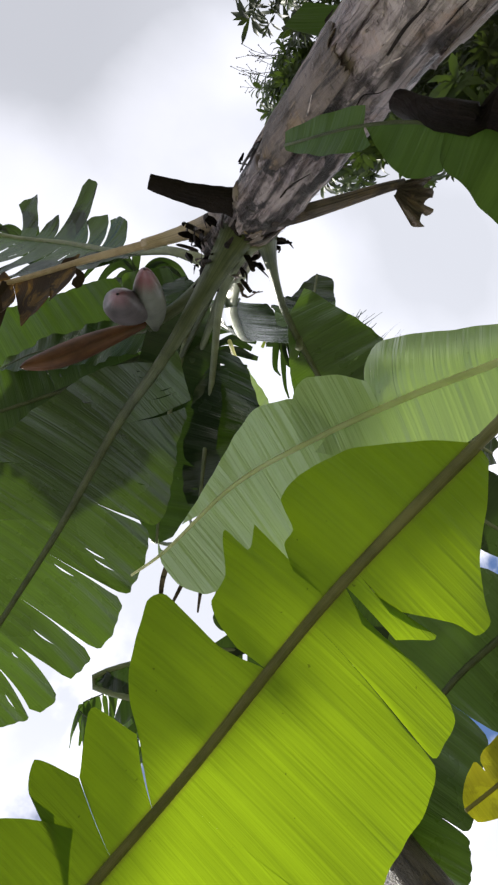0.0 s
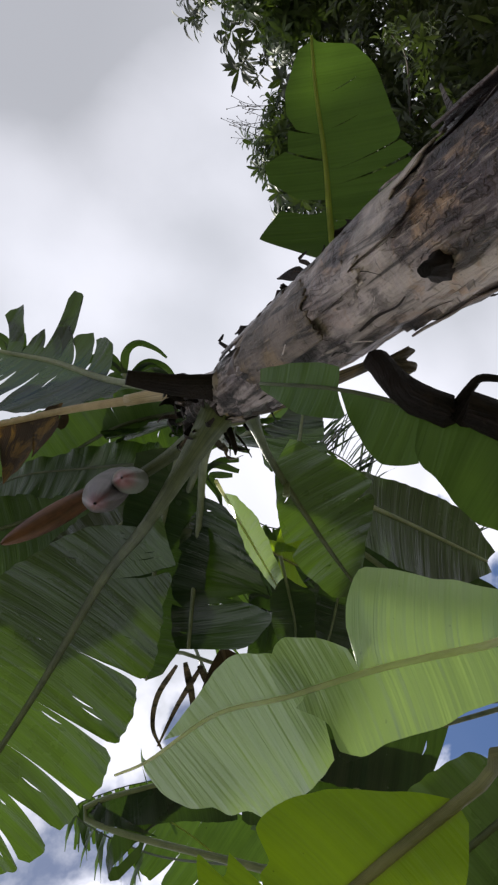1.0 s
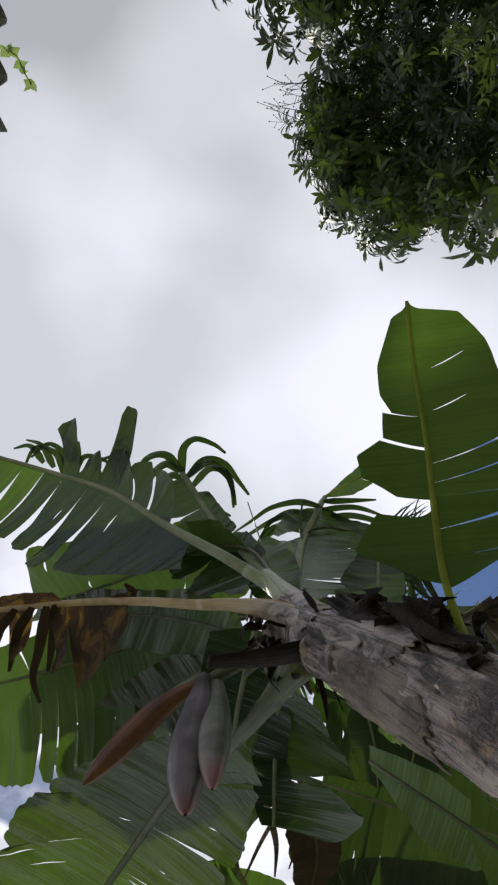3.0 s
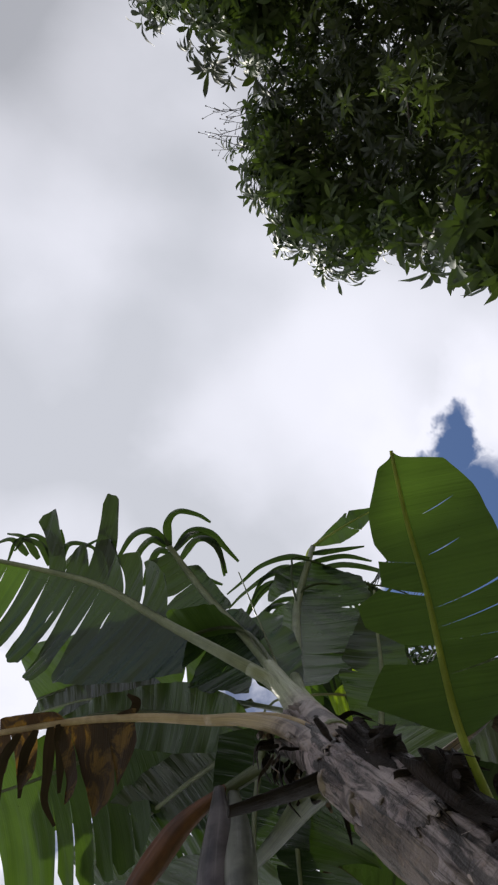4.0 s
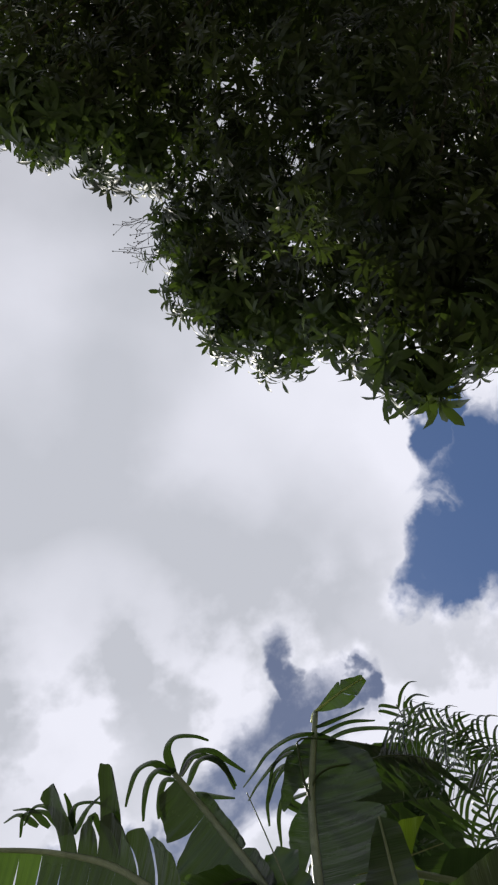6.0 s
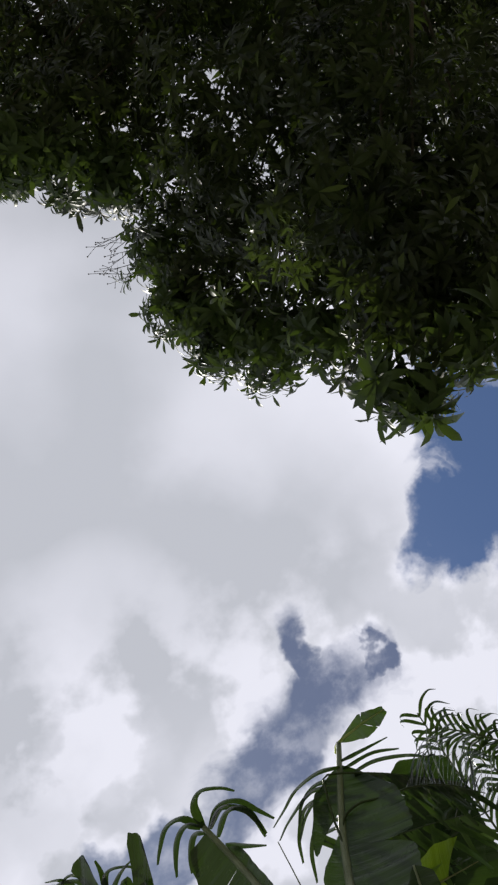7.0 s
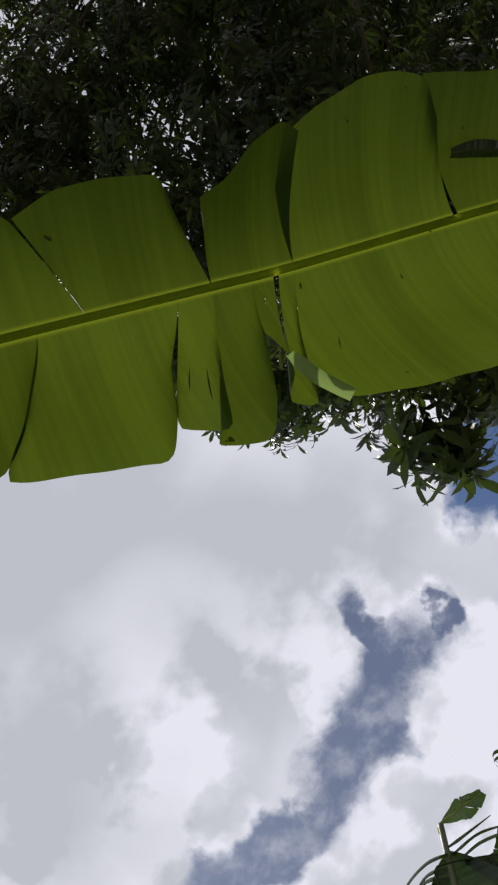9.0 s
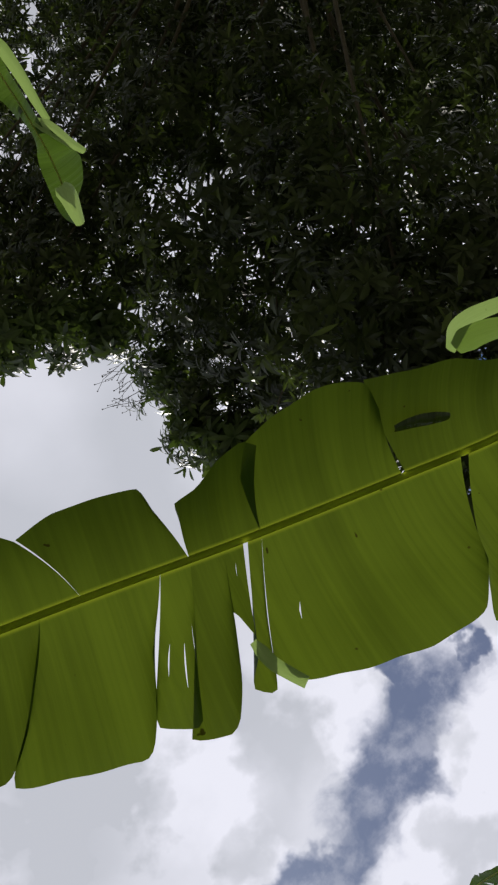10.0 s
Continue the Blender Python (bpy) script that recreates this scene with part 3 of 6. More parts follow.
def build_stem(plant):
    """The tall pseudostem of the main plant, wrapped in layers of peeling sheath."""
    verts, faces, uvs = [], [], []
    sides = 120
    heights = [1.6 * i / 60 for i in range(60)] + [1.6 + 2.06 * i / 400 for i in range(401)]
    for z in heights:
        cx, cy = main_axis(z)
        for k in range(sides + 1):
            a = 2 * math.pi * (k % sides) / sides
            r = stem_surface(z, a)
            verts.append((cx + r * math.cos(a), cy + r * math.sin(a), z))
            uvs.append((z, 2 * math.pi * k / sides * 0.12))
    w, rows = sides + 1, len(heights) - 1
    for i in range(rows):
        for k in range(sides):
            b = i * w + k
            faces.append((b, b + 1, b + w + 1, b + w))
    faces.append(tuple(rows * w + k for k in range(sides)))
    mesh_object("pseudostem", verts, faces, BARK, plant, uvs, label="pseudostem wrapped in grey peeling sheaths")
    rnd = random.Random(21)
    for k in range(90):
        z, a = rnd.uniform(1.7, 3.6), rnd.uniform(0, 6.28)
        size, off = rnd.uniform(0.06, 0.24), rnd.uniform(0.004, 0.035)
        points = []
        for q in (0.0, 0.35, 0.7, 1.0):
            zz, aa = z - size * q, a + 0.25 * q * rnd.uniform(-1, 1)
            r = stem_surface(zz, aa) + 0.002 + off * q * q
            points.append((main_axis(zz)[0] + r * math.cos(aa), main_axis(zz)[1] + r * math.sin(aa), zz))
        ribbon(plant, points, rnd.choice((0.003, 0.005, 0.008)), rnd.choice((BARK_STRAW, BARK_DARK, BARK)), "fibre", (math.cos(a), math.sin(a), 0.1), 0.3, 0.3)
    rnd = random.Random(4)
    # shreds of old sheath that stand off on the far side
    for k in range(9):
        a, z = 0.7 + rnd.uniform(0, 1.5), 2.62 + 0.085 * k
        r, size = main_radius(z) + 0.008, rnd.uniform(0.07, 0.14)
        foot = np.array((main_axis(z)[0] + r * math.cos(a), main_axis(z)[1] + r * math.sin(a), z))
        out, side = np.array((math.cos(a), math.sin(a), 0.0)), np.array((-math.sin(a), math.cos(a), 0.0)) * rnd.uniform(-0.5, 0.5)
        rise = np.array((0.0, 0.0, rnd.uniform(0.5, 1.0)))
        ribbon(plant, [foot - rise * 0.06, foot + (rise + 0.12 * out) * size * 0.4, foot + (rise * 0.9 + 0.28 * out + side) * size * 0.8, foot + (0.7 * rise + 0.42 * out + side) * size * 1.15], rnd.uniform(0.07, 0.15), BARK_DARK, "curled_sheath", out + np.array((0, 0, 0.2)), rnd.uniform(0.3, 0.8), rnd.uniform(0.5, 1.0))
    for k in range(10):
        a, z = 0.8 + rnd.uniform(0, 1.5), rnd.uniform(2.75, 3.4)
        r, size = main_radius(z) + 0.015, rnd.uniform(0.04, 0.09)
        foot = np.array((main_axis(z)[0] + r * math.cos(a), main_axis(z)[1] + r * math.sin(a), z))
        out = np.array((math.cos(a), math.sin(a), rnd.uniform(-0.6, 0.8)))
        ribbon(plant, [foot, foot + out * size * 0.4, foot + out * size * 0.8 + np.array((0, 0, 0.02)), foot + out * size + np.array((rnd.uniform(-0.03, 0.03), 0.0, -0.4 * size))], rnd.uniform(0.008, 0.03), BARK_DARK, "shred", (rnd.uniform(-1, 1), rnd.uniform(-1, 1), 0.3), 0.2, 0.5)
    for k in range(11):
        z0 = 1.3 + 1.9 * k / 11
        a0 = rnd.uniform(0, 6.28)
        mat = (BARK, BARK, BARK_STRAW)[k % 3]
        sheath_shell("sheath", main_axis, z0, z0 + rnd.uniform(0.25, 0.5), a0, a0 + rnd.uniform(0.7, 1.6), lambda z: main_radius(z) + 0.014, rnd.uniform(0.002, 0.008), mat, plant, k, rnd.uniform(0.03, 0.07), rnd.choice((0, 0, 0.015)))
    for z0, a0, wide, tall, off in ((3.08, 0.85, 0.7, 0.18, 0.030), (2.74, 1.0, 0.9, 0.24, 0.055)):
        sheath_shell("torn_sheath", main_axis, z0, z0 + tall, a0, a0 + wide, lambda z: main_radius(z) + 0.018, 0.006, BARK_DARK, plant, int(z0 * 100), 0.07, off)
    # bases of the leaf stalks round the neck, and the dark shreds that hang between them
    for k in range(7):
        a0 = 0.9 * k
        sheath_shell("stalk_base", main_axis, 3.36 + 0.03 * (k % 3), 3.72 + 0.03 * (k % 2), a0, a0 + 1.15, lambda z: main_radius(z) * 0.98, 0.012, (BARK, BARK_STRAW, BARK_DARK)[k % 3], plant, 60 + k, 0.035, 0.035)
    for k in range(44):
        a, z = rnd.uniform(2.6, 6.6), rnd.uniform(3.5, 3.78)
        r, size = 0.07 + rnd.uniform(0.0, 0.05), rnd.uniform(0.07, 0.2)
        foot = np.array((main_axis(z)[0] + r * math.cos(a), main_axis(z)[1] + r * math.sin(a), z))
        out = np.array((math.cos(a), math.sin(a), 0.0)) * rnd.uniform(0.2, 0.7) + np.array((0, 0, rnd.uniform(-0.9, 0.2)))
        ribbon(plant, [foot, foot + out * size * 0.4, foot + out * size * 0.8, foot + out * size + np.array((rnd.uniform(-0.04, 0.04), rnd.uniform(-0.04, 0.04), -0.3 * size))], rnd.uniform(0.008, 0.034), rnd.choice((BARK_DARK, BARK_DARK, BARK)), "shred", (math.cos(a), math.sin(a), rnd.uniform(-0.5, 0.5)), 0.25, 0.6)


def pod(name, points, radius, mat, parent, crease=0.08, label=""):
    """A closed bract: a long tapering body with a seam and faint furrows."""
    rib = Rib(points)
    verts, faces, uvs = [], [], []
    steps, sides = 36, 28
    up = np.array((0.31, 0.9, 0.2))
    for i in range(steps + 1):
        u = i / steps
        s, n = rib.sides(u, up)
        r = radius * max(0.0, math.sin(math.pi * (0.07 + 0.90 * u**1.3))) ** 0.75 * (1.0 if u < 0.97 else (1.02 - u) / 0.05)
        for k in range(sides + 1):
            a = 2 * math.pi * k / sides
            furrow = 1 - crease * math.exp(-(((a - 1.6) / 0.16) ** 2)) + 0.018 * math.cos(7 * a + 2 * u) + 0.02 * noise.noise(Vector((math.cos(a) * 2, math.sin(a) * 2, u * 5)))
            verts.append(rib.at(u) + s * math.cos(a) * r * furrow + n * math.sin(a) * r * furrow * 0.86)
            uvs.append((u * rib.length, k / sides * 0.3))
    w = sides + 1
    for i in range(steps):
        for k in range(sides):
            a = i * w + k
            faces.append((a, a + 1, a + w + 1, a + w))
    return mesh_object(name, verts, faces, mat, parent, uvs, label=label)


def bract_material(name, dark, light):
    m, n = material(name)
    xyz = n.add("ShaderNodeSeparateXYZ", {0: n.add("ShaderNodeUVMap").outputs[0]})
    place = n.add("ShaderNodeTexCoord").outputs["Object"]
    along = n.add("ShaderNodeCombineXYZ", {0: n.math("MULTIPLY", xyz.outputs[0], 3.0), 1: n.math("MULTIPLY", xyz.outputs[1], 70.0), 2: 0.0}).outputs[0]
    lines, bloom = n.noise(along, 1.0, 4.0, 0.6), n.noise(place, 7.0, 4.0, 0.6)
    base = n.mix(n.ramp(bloom, 0.34, 0.64), n.colour(*dark), n.colour(*light))
    base = n.mix(n.math("MULTIPLY", n.ramp(lines, 0.5, 0.75), 0.22), base, n.colour(0.34, 0.31, 0.33))
    base = n.mix(n.math("MULTIPLY", n.ramp(n.math("MULTIPLY_ADD", lines, 0.12, xyz.outputs[0]), 0.64, 0.76), 0.85), base, n.colour(0.20, 0.06, 0.07))
    bump = n.add("ShaderNodeBump", {"Strength": 0.4, "Distance": 0.003, "Height": lines}).outputs[0]
    surface(n, n.add("ShaderNodeBsdfPrincipled", {"Base Color": base, "Roughness": 0.38, "Normal": bump}).outputs[0])
    return m


BRACT = bract_material("violet_grey_bract", (0.024, 0.017, 0.023), (0.105, 0.084, 0.098))
BRACT_GREEN = bract_material("grey_green_bract", (0.06, 0.063, 0.057), (0.165, 0.17, 0.15))
BRACT_RED = stalk_material("red_bract", (0.075, 0.030, 0.018), (0.19, 0.075, 0.035), 0.5, 30.0, 0.1)
TWIG = stalk_material("dark_twig", (0.035, 0.028, 0.02), (0.09, 0.07, 0.05), 0.85, clear=0.0)


# ---- banana plants: ribs in metres, upper side, lobes ----
PLANT_A = thing("banana_plant", (-0.45, 1.38, 0), "tall banana plant with torn leaves and a grey peeling stem", "banana plant", "banana plants")
PLANT_B = thing("banana_plant", (-2.1, 0.25, 0), "young banana plant with broad translucent leaves", "banana plant", "banana plants")
PLANT_C = thing("banana_plant", (-1.9, 4.7, 0), "banana plant with one long leaf spread overhead", "banana plant", "banana plants")
PLANT_D = thing("banana_plant", (-1.5, -1.0, 0), "banana plant with dark hanging leaves behind the others", "banana plant", "banana plants")
PLANT_E = thing("banana_plant", (-0.25, 6.3, 0), "young banana plant with a rolled pale leaf", "banana plant", "banana plants")
build_stem(PLANT_A)
leaves = {}
TORN_SIDE = [
    (0.556, 0.691, [(0.555, -0.01), (0.572, -0.065), (0.606, -0.142), (0.64, -0.178), (0.661, -0.173), (0.67, -0.123), (0.681, -0.12), (0.691, -0.077)], 0.12),
    (0.691, 0.754, [(0.684, -0.178), (0.7, -0.158), (0.7, -0.219), (0.723, -0.162), (0.743, -0.156), (0.751, -0.121), (0.756, -0.067)], 0.12),
    (0.754, 0.874, [(0.76, -0.052), (0.763, -0.097), (0.761, -0.153), (0.759, -0.231), (0.77, -0.246), (0.809, -0.203), (0.828, -0.167), (0.843, -0.111)], 0.12),
    (0.874, 0.911, [(0.846, -0.113), (0.852, -0.202), (0.867, -0.188), (0.891, -0.136)], 0.12),
    (0.911, 0.947, [(0.892, -0.136), (0.904, -0.218), (0.92, -0.183), (0.918, -0.125)], 0.12),
    (0.947, 1.000, [(0.915, -0.086), (0.931, -0.161), (0.949, -0.207), (0.985, -0.188), (1.021, -0.137), (1.037, -0.056)], 0.12),
]
FULL_SIDE = [
    (0.553, 0.664, [(0.555, 0.029), (0.576, 0.078), (0.6, 0.123), (0.615, 0.166), (0.625, 0.206), (0.638, 0.208), (0.643, 0.167), (0.667, 0.086)], 0.12),
    (0.664, 0.676, [(0.668, 0.09), (0.663, 0.133), (0.655, 0.161), (0.66, 0.164), (0.678, 0.125)], 0.12),
    (0.676, 0.709, [(0.687, 0.069), (0.684, 0.125), (0.68, 0.177), (0.681, 0.239), (0.688, 0.271), (0.702, 0.284), (0.72, 0.287), (0.717, 0.219)], 0.12),
    (0.709, 0.856, [(0.718, 0.224), (0.723, 0.298), (0.743, 0.321), (0.771, 0.331), (0.801, 0.345), (0.833, 0.347)], 0.12),
    (0.856, 1.000, [(0.833, 0.347), (0.881, 0.317), (0.935, 0.264), (0.992, 0.167), (1.028, 0.086)], 0.12),
]
lobed_leaf(PLANT_B, [(-1.85, 0.3, 2.2), (-1.3, 0.42, 2.22), (-0.612, 0.402, 2.273), (-0.592, 0.318, 2.366), (-0.497, -0.014, 2.586), (-0.379, -0.377, 2.702), (-0.277, -0.586, 2.713), (-0.186, -0.752, 2.692)], (-0.5, 0.22, 0.84), TORN_SIDE + FULL_SIDE, "bright", (0.0125, 0.0085), 1, label="broad bright yellow-green leaf lit through")
FOLDED_OVER = [
    (0.465, 0.631, [(0.365, 0.19), (0.523, -0.051), (0.572, -0.09), (0.627, -0.131), (0.641, -0.095), (0.643, -0.06), (0.638, -0.034)], -2),
    (0.631, 0.685, [(0.631, -0.064), (0.65, -0.104), (0.673, -0.129), (0.685, -0.119), (0.701, -0.067), (0.707, -0.007)], 0.1),
    (0.465, 0.679, [(0.453, 0.107), (0.539, 0.104), (0.586, 0.131), (0.626, 0.14), (0.659, 0.155), (0.675, 0.132), (0.674, 0.079), (0.682, 0.05), (0.697, 0.025)], 0.2),
]
HANGING_TIP = [
    (0.673, 0.859, [(0.686, -0.089), (0.698, -0.108), (0.731, -0.127), (0.768, -0.099), (0.814, -0.056), (0.889, -0.02)], 0),
    (0.673, 0.944, [(0.693, 0.168), (0.75, 0.243), (0.837, 0.284), (0.859, 0.248), (0.885, 0.229), (0.896, 0.187), (0.925, 0.162), (0.946, 0.093), (0.947, 0.017), (0.925, -0.043)], 0),
]
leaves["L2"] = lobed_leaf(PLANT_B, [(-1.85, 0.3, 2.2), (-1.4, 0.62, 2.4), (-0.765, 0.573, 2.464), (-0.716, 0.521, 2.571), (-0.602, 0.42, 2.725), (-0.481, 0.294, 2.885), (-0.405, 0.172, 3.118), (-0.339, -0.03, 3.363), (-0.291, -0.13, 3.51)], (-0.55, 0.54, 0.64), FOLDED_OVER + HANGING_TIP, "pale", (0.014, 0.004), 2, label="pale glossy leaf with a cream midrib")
banana_leaf(PLANT_A, [(-0.27, 1, 3.46), (-0.204, 0.613, 3.756), (-0.139, 0.361, 4.031), (-0.073, -0.075, 4.343), (0.02, -0.513, 4.557), (0.098, -0.878, 4.701), (0.163, -1.225, 4.838), (0.216, -1.553, 4.967)], (-0.34, 0.34, 0.88), [
    (0.76, 0.87, 0.766, 0.236, 0.877, 0.265, 0.2),
    (0.87, 1, 0.883, 0.261, 0.999, 0.143, 0.2),
    (0.76, 0.87, 0.923, -0.504, 1.052, -0.463, 0.1),
    (0.87, 1, 1.057, -0.462, 1.164, -0.37, 0.1),
    (0.17, 0.29, 0.151, 0.023, 0.188, 0.176, 0.1),
    (0.29, 0.41, 0.194, 0.185, 0.375, 0.355, 0.1),
    (0.41, 0.51, 0.379, 0.329, 0.488, 0.39, 0.12),
    (0.51, 0.59, 0.487, 0.394, 0.573, 0.415, 0.16),
    (0.59, 0.65, 0.577, 0.406, 0.631, 0.381, 0.2),
    (0.65, 0.69, 0.657, 0.377, 0.706, 0.349, 0.16),
    (0.69, 0.76, 0.711, 0.336, 0.76, 0.24, 0.2),
    (0.18, 0.38, 0.223, -0.136, 0.443, -0.438, 0.1),
    (0.38, 0.46, 0.45, -0.443, 0.572, -0.464, 0.1),
    (0.46, 0.56, 0.578, -0.468, 0.712, -0.479, 0.1),
    (0.56, 0.76, 0.717, -0.483, 0.918, -0.505, 0.1),
], "deep", (0.022, 0.008), 3, 0.3, 0.042, slits=30, label="wide dark green leaf torn along one rim")
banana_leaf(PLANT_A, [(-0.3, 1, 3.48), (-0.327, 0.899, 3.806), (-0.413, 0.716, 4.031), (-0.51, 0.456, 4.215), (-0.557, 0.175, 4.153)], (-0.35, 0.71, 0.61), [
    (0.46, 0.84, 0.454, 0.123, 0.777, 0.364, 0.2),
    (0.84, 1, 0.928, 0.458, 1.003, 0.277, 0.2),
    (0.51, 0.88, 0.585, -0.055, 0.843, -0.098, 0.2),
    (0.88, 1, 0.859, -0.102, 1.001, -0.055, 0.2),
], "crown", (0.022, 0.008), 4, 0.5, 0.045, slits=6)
banana_leaf(PLANT_A, [(-0.34, 1.04, 3.48), (-0.58, 0.951, 3.837), (-0.895, 0.764, 4.004), (-1.115, 0.65, 4.127), (-1.236, 0.579, 4.163)], (0.09, 0.44, 0.89), [
    (0.37, 0.67, 0.306, 0.108, 0.621, 0.307, 0.12),
    (0.67, 1, 0.644, 0.283, 0.923, 0.059, 0.12),
    (0.39, 0.67, 0.494, -0.068, 0.637, -0.135, 0.1),
    (0.67, 1, 0.686, -0.144, 0.947, -0.112, 0.1),
], "deep", (0.02, 0.006), 5, 0.5, 0.04, slits=6)
lobed_leaf(PLANT_B, [(-1.85, 0.3, 2.2), (-1.2, 0.64, 2.32), (-0.62, 0.865, 2.45), (-0.445, 0.9, 2.555), (-0.335, 0.925, 2.69), (-0.226, 0.938, 2.884)], (-0.87, 0.05, 0.5), [
    (1.000, 0.886, [(0.995, 0.014), (0.969, 0.033), (0.923, 0.065), (0.874, 0.061), (0.866, 0.049)], 0.1),
    (0.886, 0.793, [(0.884, -0.0), (0.856, 0.057), (0.828, 0.102), (0.809, 0.121), (0.791, 0.109), (0.781, 0.099)], 0.1),
    (0.793, 0.715, [(0.792, 0.004), (0.789, 0.053), (0.786, 0.08), (0.775, 0.109), (0.73, 0.142), (0.695, 0.156), (0.668, 0.145)], 0.1),
    (1.000, 0.886, [(1.003, -0.032), (0.962, -0.046), (0.922, -0.054), (0.891, -0.046)], 0.1),
], "lit", (0.008, 0.004), 6, label="torn green leaf lying against the stem")
SLIT_SIDE = [
    (1.000, 0.745, [(0.984, 0.003), (0.968, 0.037), (0.868, 0.08), (0.808, 0.084), (0.766, 0.065)], 0.06),
    (0.745, 0.676, [(0.771, 0.086), (0.712, 0.093)], 0.06),
    (0.670, 0.562, [(0.708, 0.102), (0.678, 0.156), (0.626, 0.15), (0.575, 0.078)], 0.06),
    (0.541, 0.381, [(0.524, 0.03), (0.541, 0.127), (0.466, 0.181), (0.422, 0.094)], 0.1),
]
WIDE_SIDE = [
    (1.000, 0.640, [(0.984, -0.012), (0.962, -0.109), (0.896, -0.156), (0.797, -0.181), (0.711, -0.197), (0.693, -0.185)], 0.06),
    (0.640, 0.598, [(0.691, -0.193), (0.665, -0.22), (0.653, -0.21)], 0.06),
    (0.598, 0.568, [(0.648, -0.213), (0.601, -0.237), (0.581, -0.226)], 0.06),
    (0.568, 0.498, [(0.581, -0.237), (0.552, -0.225), (0.539, -0.177)], 0.06),
    (0.498, 0.369, [(0.529, -0.175), (0.541, -0.25), (0.505, -0.272), (0.468, -0.25), (0.452, -0.19), (0.394, -0.075)], 0.08),
]
lobed_leaf(PLANT_A, [(-0.31, 1.09, 2.62), (-0.35, 1.19, 2.80), (-0.327, 1.34, 2.94), (-0.249, 1.60, 2.985), (-0.182, 1.75, 2.985), (-0.131, 1.867, 2.975), (-0.117, 1.90, 2.97)], (-0.42, 0.05, 0.91), SLIT_SIDE + WIDE_SIDE, "mid", (0.013, 0.004), 7, slits=((4, 0.45, 0.25, 0.75), (4, 0.7, 0.15, 0.6), (8, 0.5, 0.3, 0.7)), sharp=0.85, label="torn green leaf growing from the stem")
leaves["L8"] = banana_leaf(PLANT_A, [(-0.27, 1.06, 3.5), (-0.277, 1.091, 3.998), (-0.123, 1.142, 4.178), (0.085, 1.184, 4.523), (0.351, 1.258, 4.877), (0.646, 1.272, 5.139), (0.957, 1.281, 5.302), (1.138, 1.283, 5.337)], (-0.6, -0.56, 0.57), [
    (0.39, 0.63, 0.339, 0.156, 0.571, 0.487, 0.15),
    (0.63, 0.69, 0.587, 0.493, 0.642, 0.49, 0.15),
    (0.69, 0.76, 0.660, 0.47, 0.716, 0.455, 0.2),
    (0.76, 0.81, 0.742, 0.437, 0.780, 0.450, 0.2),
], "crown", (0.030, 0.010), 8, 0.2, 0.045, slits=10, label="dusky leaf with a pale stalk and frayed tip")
# tip lobes of the same leaf in a brighter material: sunlight put into their colour
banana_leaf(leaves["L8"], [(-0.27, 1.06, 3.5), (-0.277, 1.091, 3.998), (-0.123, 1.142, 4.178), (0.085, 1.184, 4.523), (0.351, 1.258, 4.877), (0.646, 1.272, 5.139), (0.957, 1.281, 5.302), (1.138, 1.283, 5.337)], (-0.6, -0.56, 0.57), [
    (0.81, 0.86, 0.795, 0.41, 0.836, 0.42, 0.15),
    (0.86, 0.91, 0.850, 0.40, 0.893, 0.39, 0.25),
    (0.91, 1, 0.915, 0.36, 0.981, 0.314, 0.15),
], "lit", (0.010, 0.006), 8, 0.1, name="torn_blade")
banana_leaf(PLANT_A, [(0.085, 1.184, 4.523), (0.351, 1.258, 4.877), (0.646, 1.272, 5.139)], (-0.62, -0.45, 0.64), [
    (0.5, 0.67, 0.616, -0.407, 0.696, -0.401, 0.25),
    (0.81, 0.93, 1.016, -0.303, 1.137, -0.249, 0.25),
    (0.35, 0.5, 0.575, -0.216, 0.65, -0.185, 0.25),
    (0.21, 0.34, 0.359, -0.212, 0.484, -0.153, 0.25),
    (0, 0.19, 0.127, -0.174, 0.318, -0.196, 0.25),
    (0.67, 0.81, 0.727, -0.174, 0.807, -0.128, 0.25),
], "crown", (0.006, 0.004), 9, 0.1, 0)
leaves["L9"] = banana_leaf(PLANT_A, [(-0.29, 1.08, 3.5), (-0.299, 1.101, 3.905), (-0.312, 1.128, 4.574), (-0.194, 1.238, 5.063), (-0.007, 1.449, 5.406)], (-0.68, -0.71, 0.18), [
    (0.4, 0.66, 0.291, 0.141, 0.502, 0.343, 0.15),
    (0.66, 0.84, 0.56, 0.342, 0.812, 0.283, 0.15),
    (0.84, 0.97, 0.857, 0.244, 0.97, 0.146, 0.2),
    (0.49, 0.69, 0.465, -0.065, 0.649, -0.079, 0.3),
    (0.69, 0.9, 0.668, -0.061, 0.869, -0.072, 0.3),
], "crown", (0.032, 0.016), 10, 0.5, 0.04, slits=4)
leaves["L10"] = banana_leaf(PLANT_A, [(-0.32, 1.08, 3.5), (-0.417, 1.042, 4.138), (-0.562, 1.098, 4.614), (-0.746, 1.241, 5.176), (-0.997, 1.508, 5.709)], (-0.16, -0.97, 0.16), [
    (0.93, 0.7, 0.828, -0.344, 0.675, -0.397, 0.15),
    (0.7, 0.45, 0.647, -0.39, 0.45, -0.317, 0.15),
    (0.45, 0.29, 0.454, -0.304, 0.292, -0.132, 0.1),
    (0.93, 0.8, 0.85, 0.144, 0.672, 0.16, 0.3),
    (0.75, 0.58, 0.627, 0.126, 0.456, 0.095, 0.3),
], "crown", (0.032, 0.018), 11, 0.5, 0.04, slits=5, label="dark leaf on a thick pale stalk")
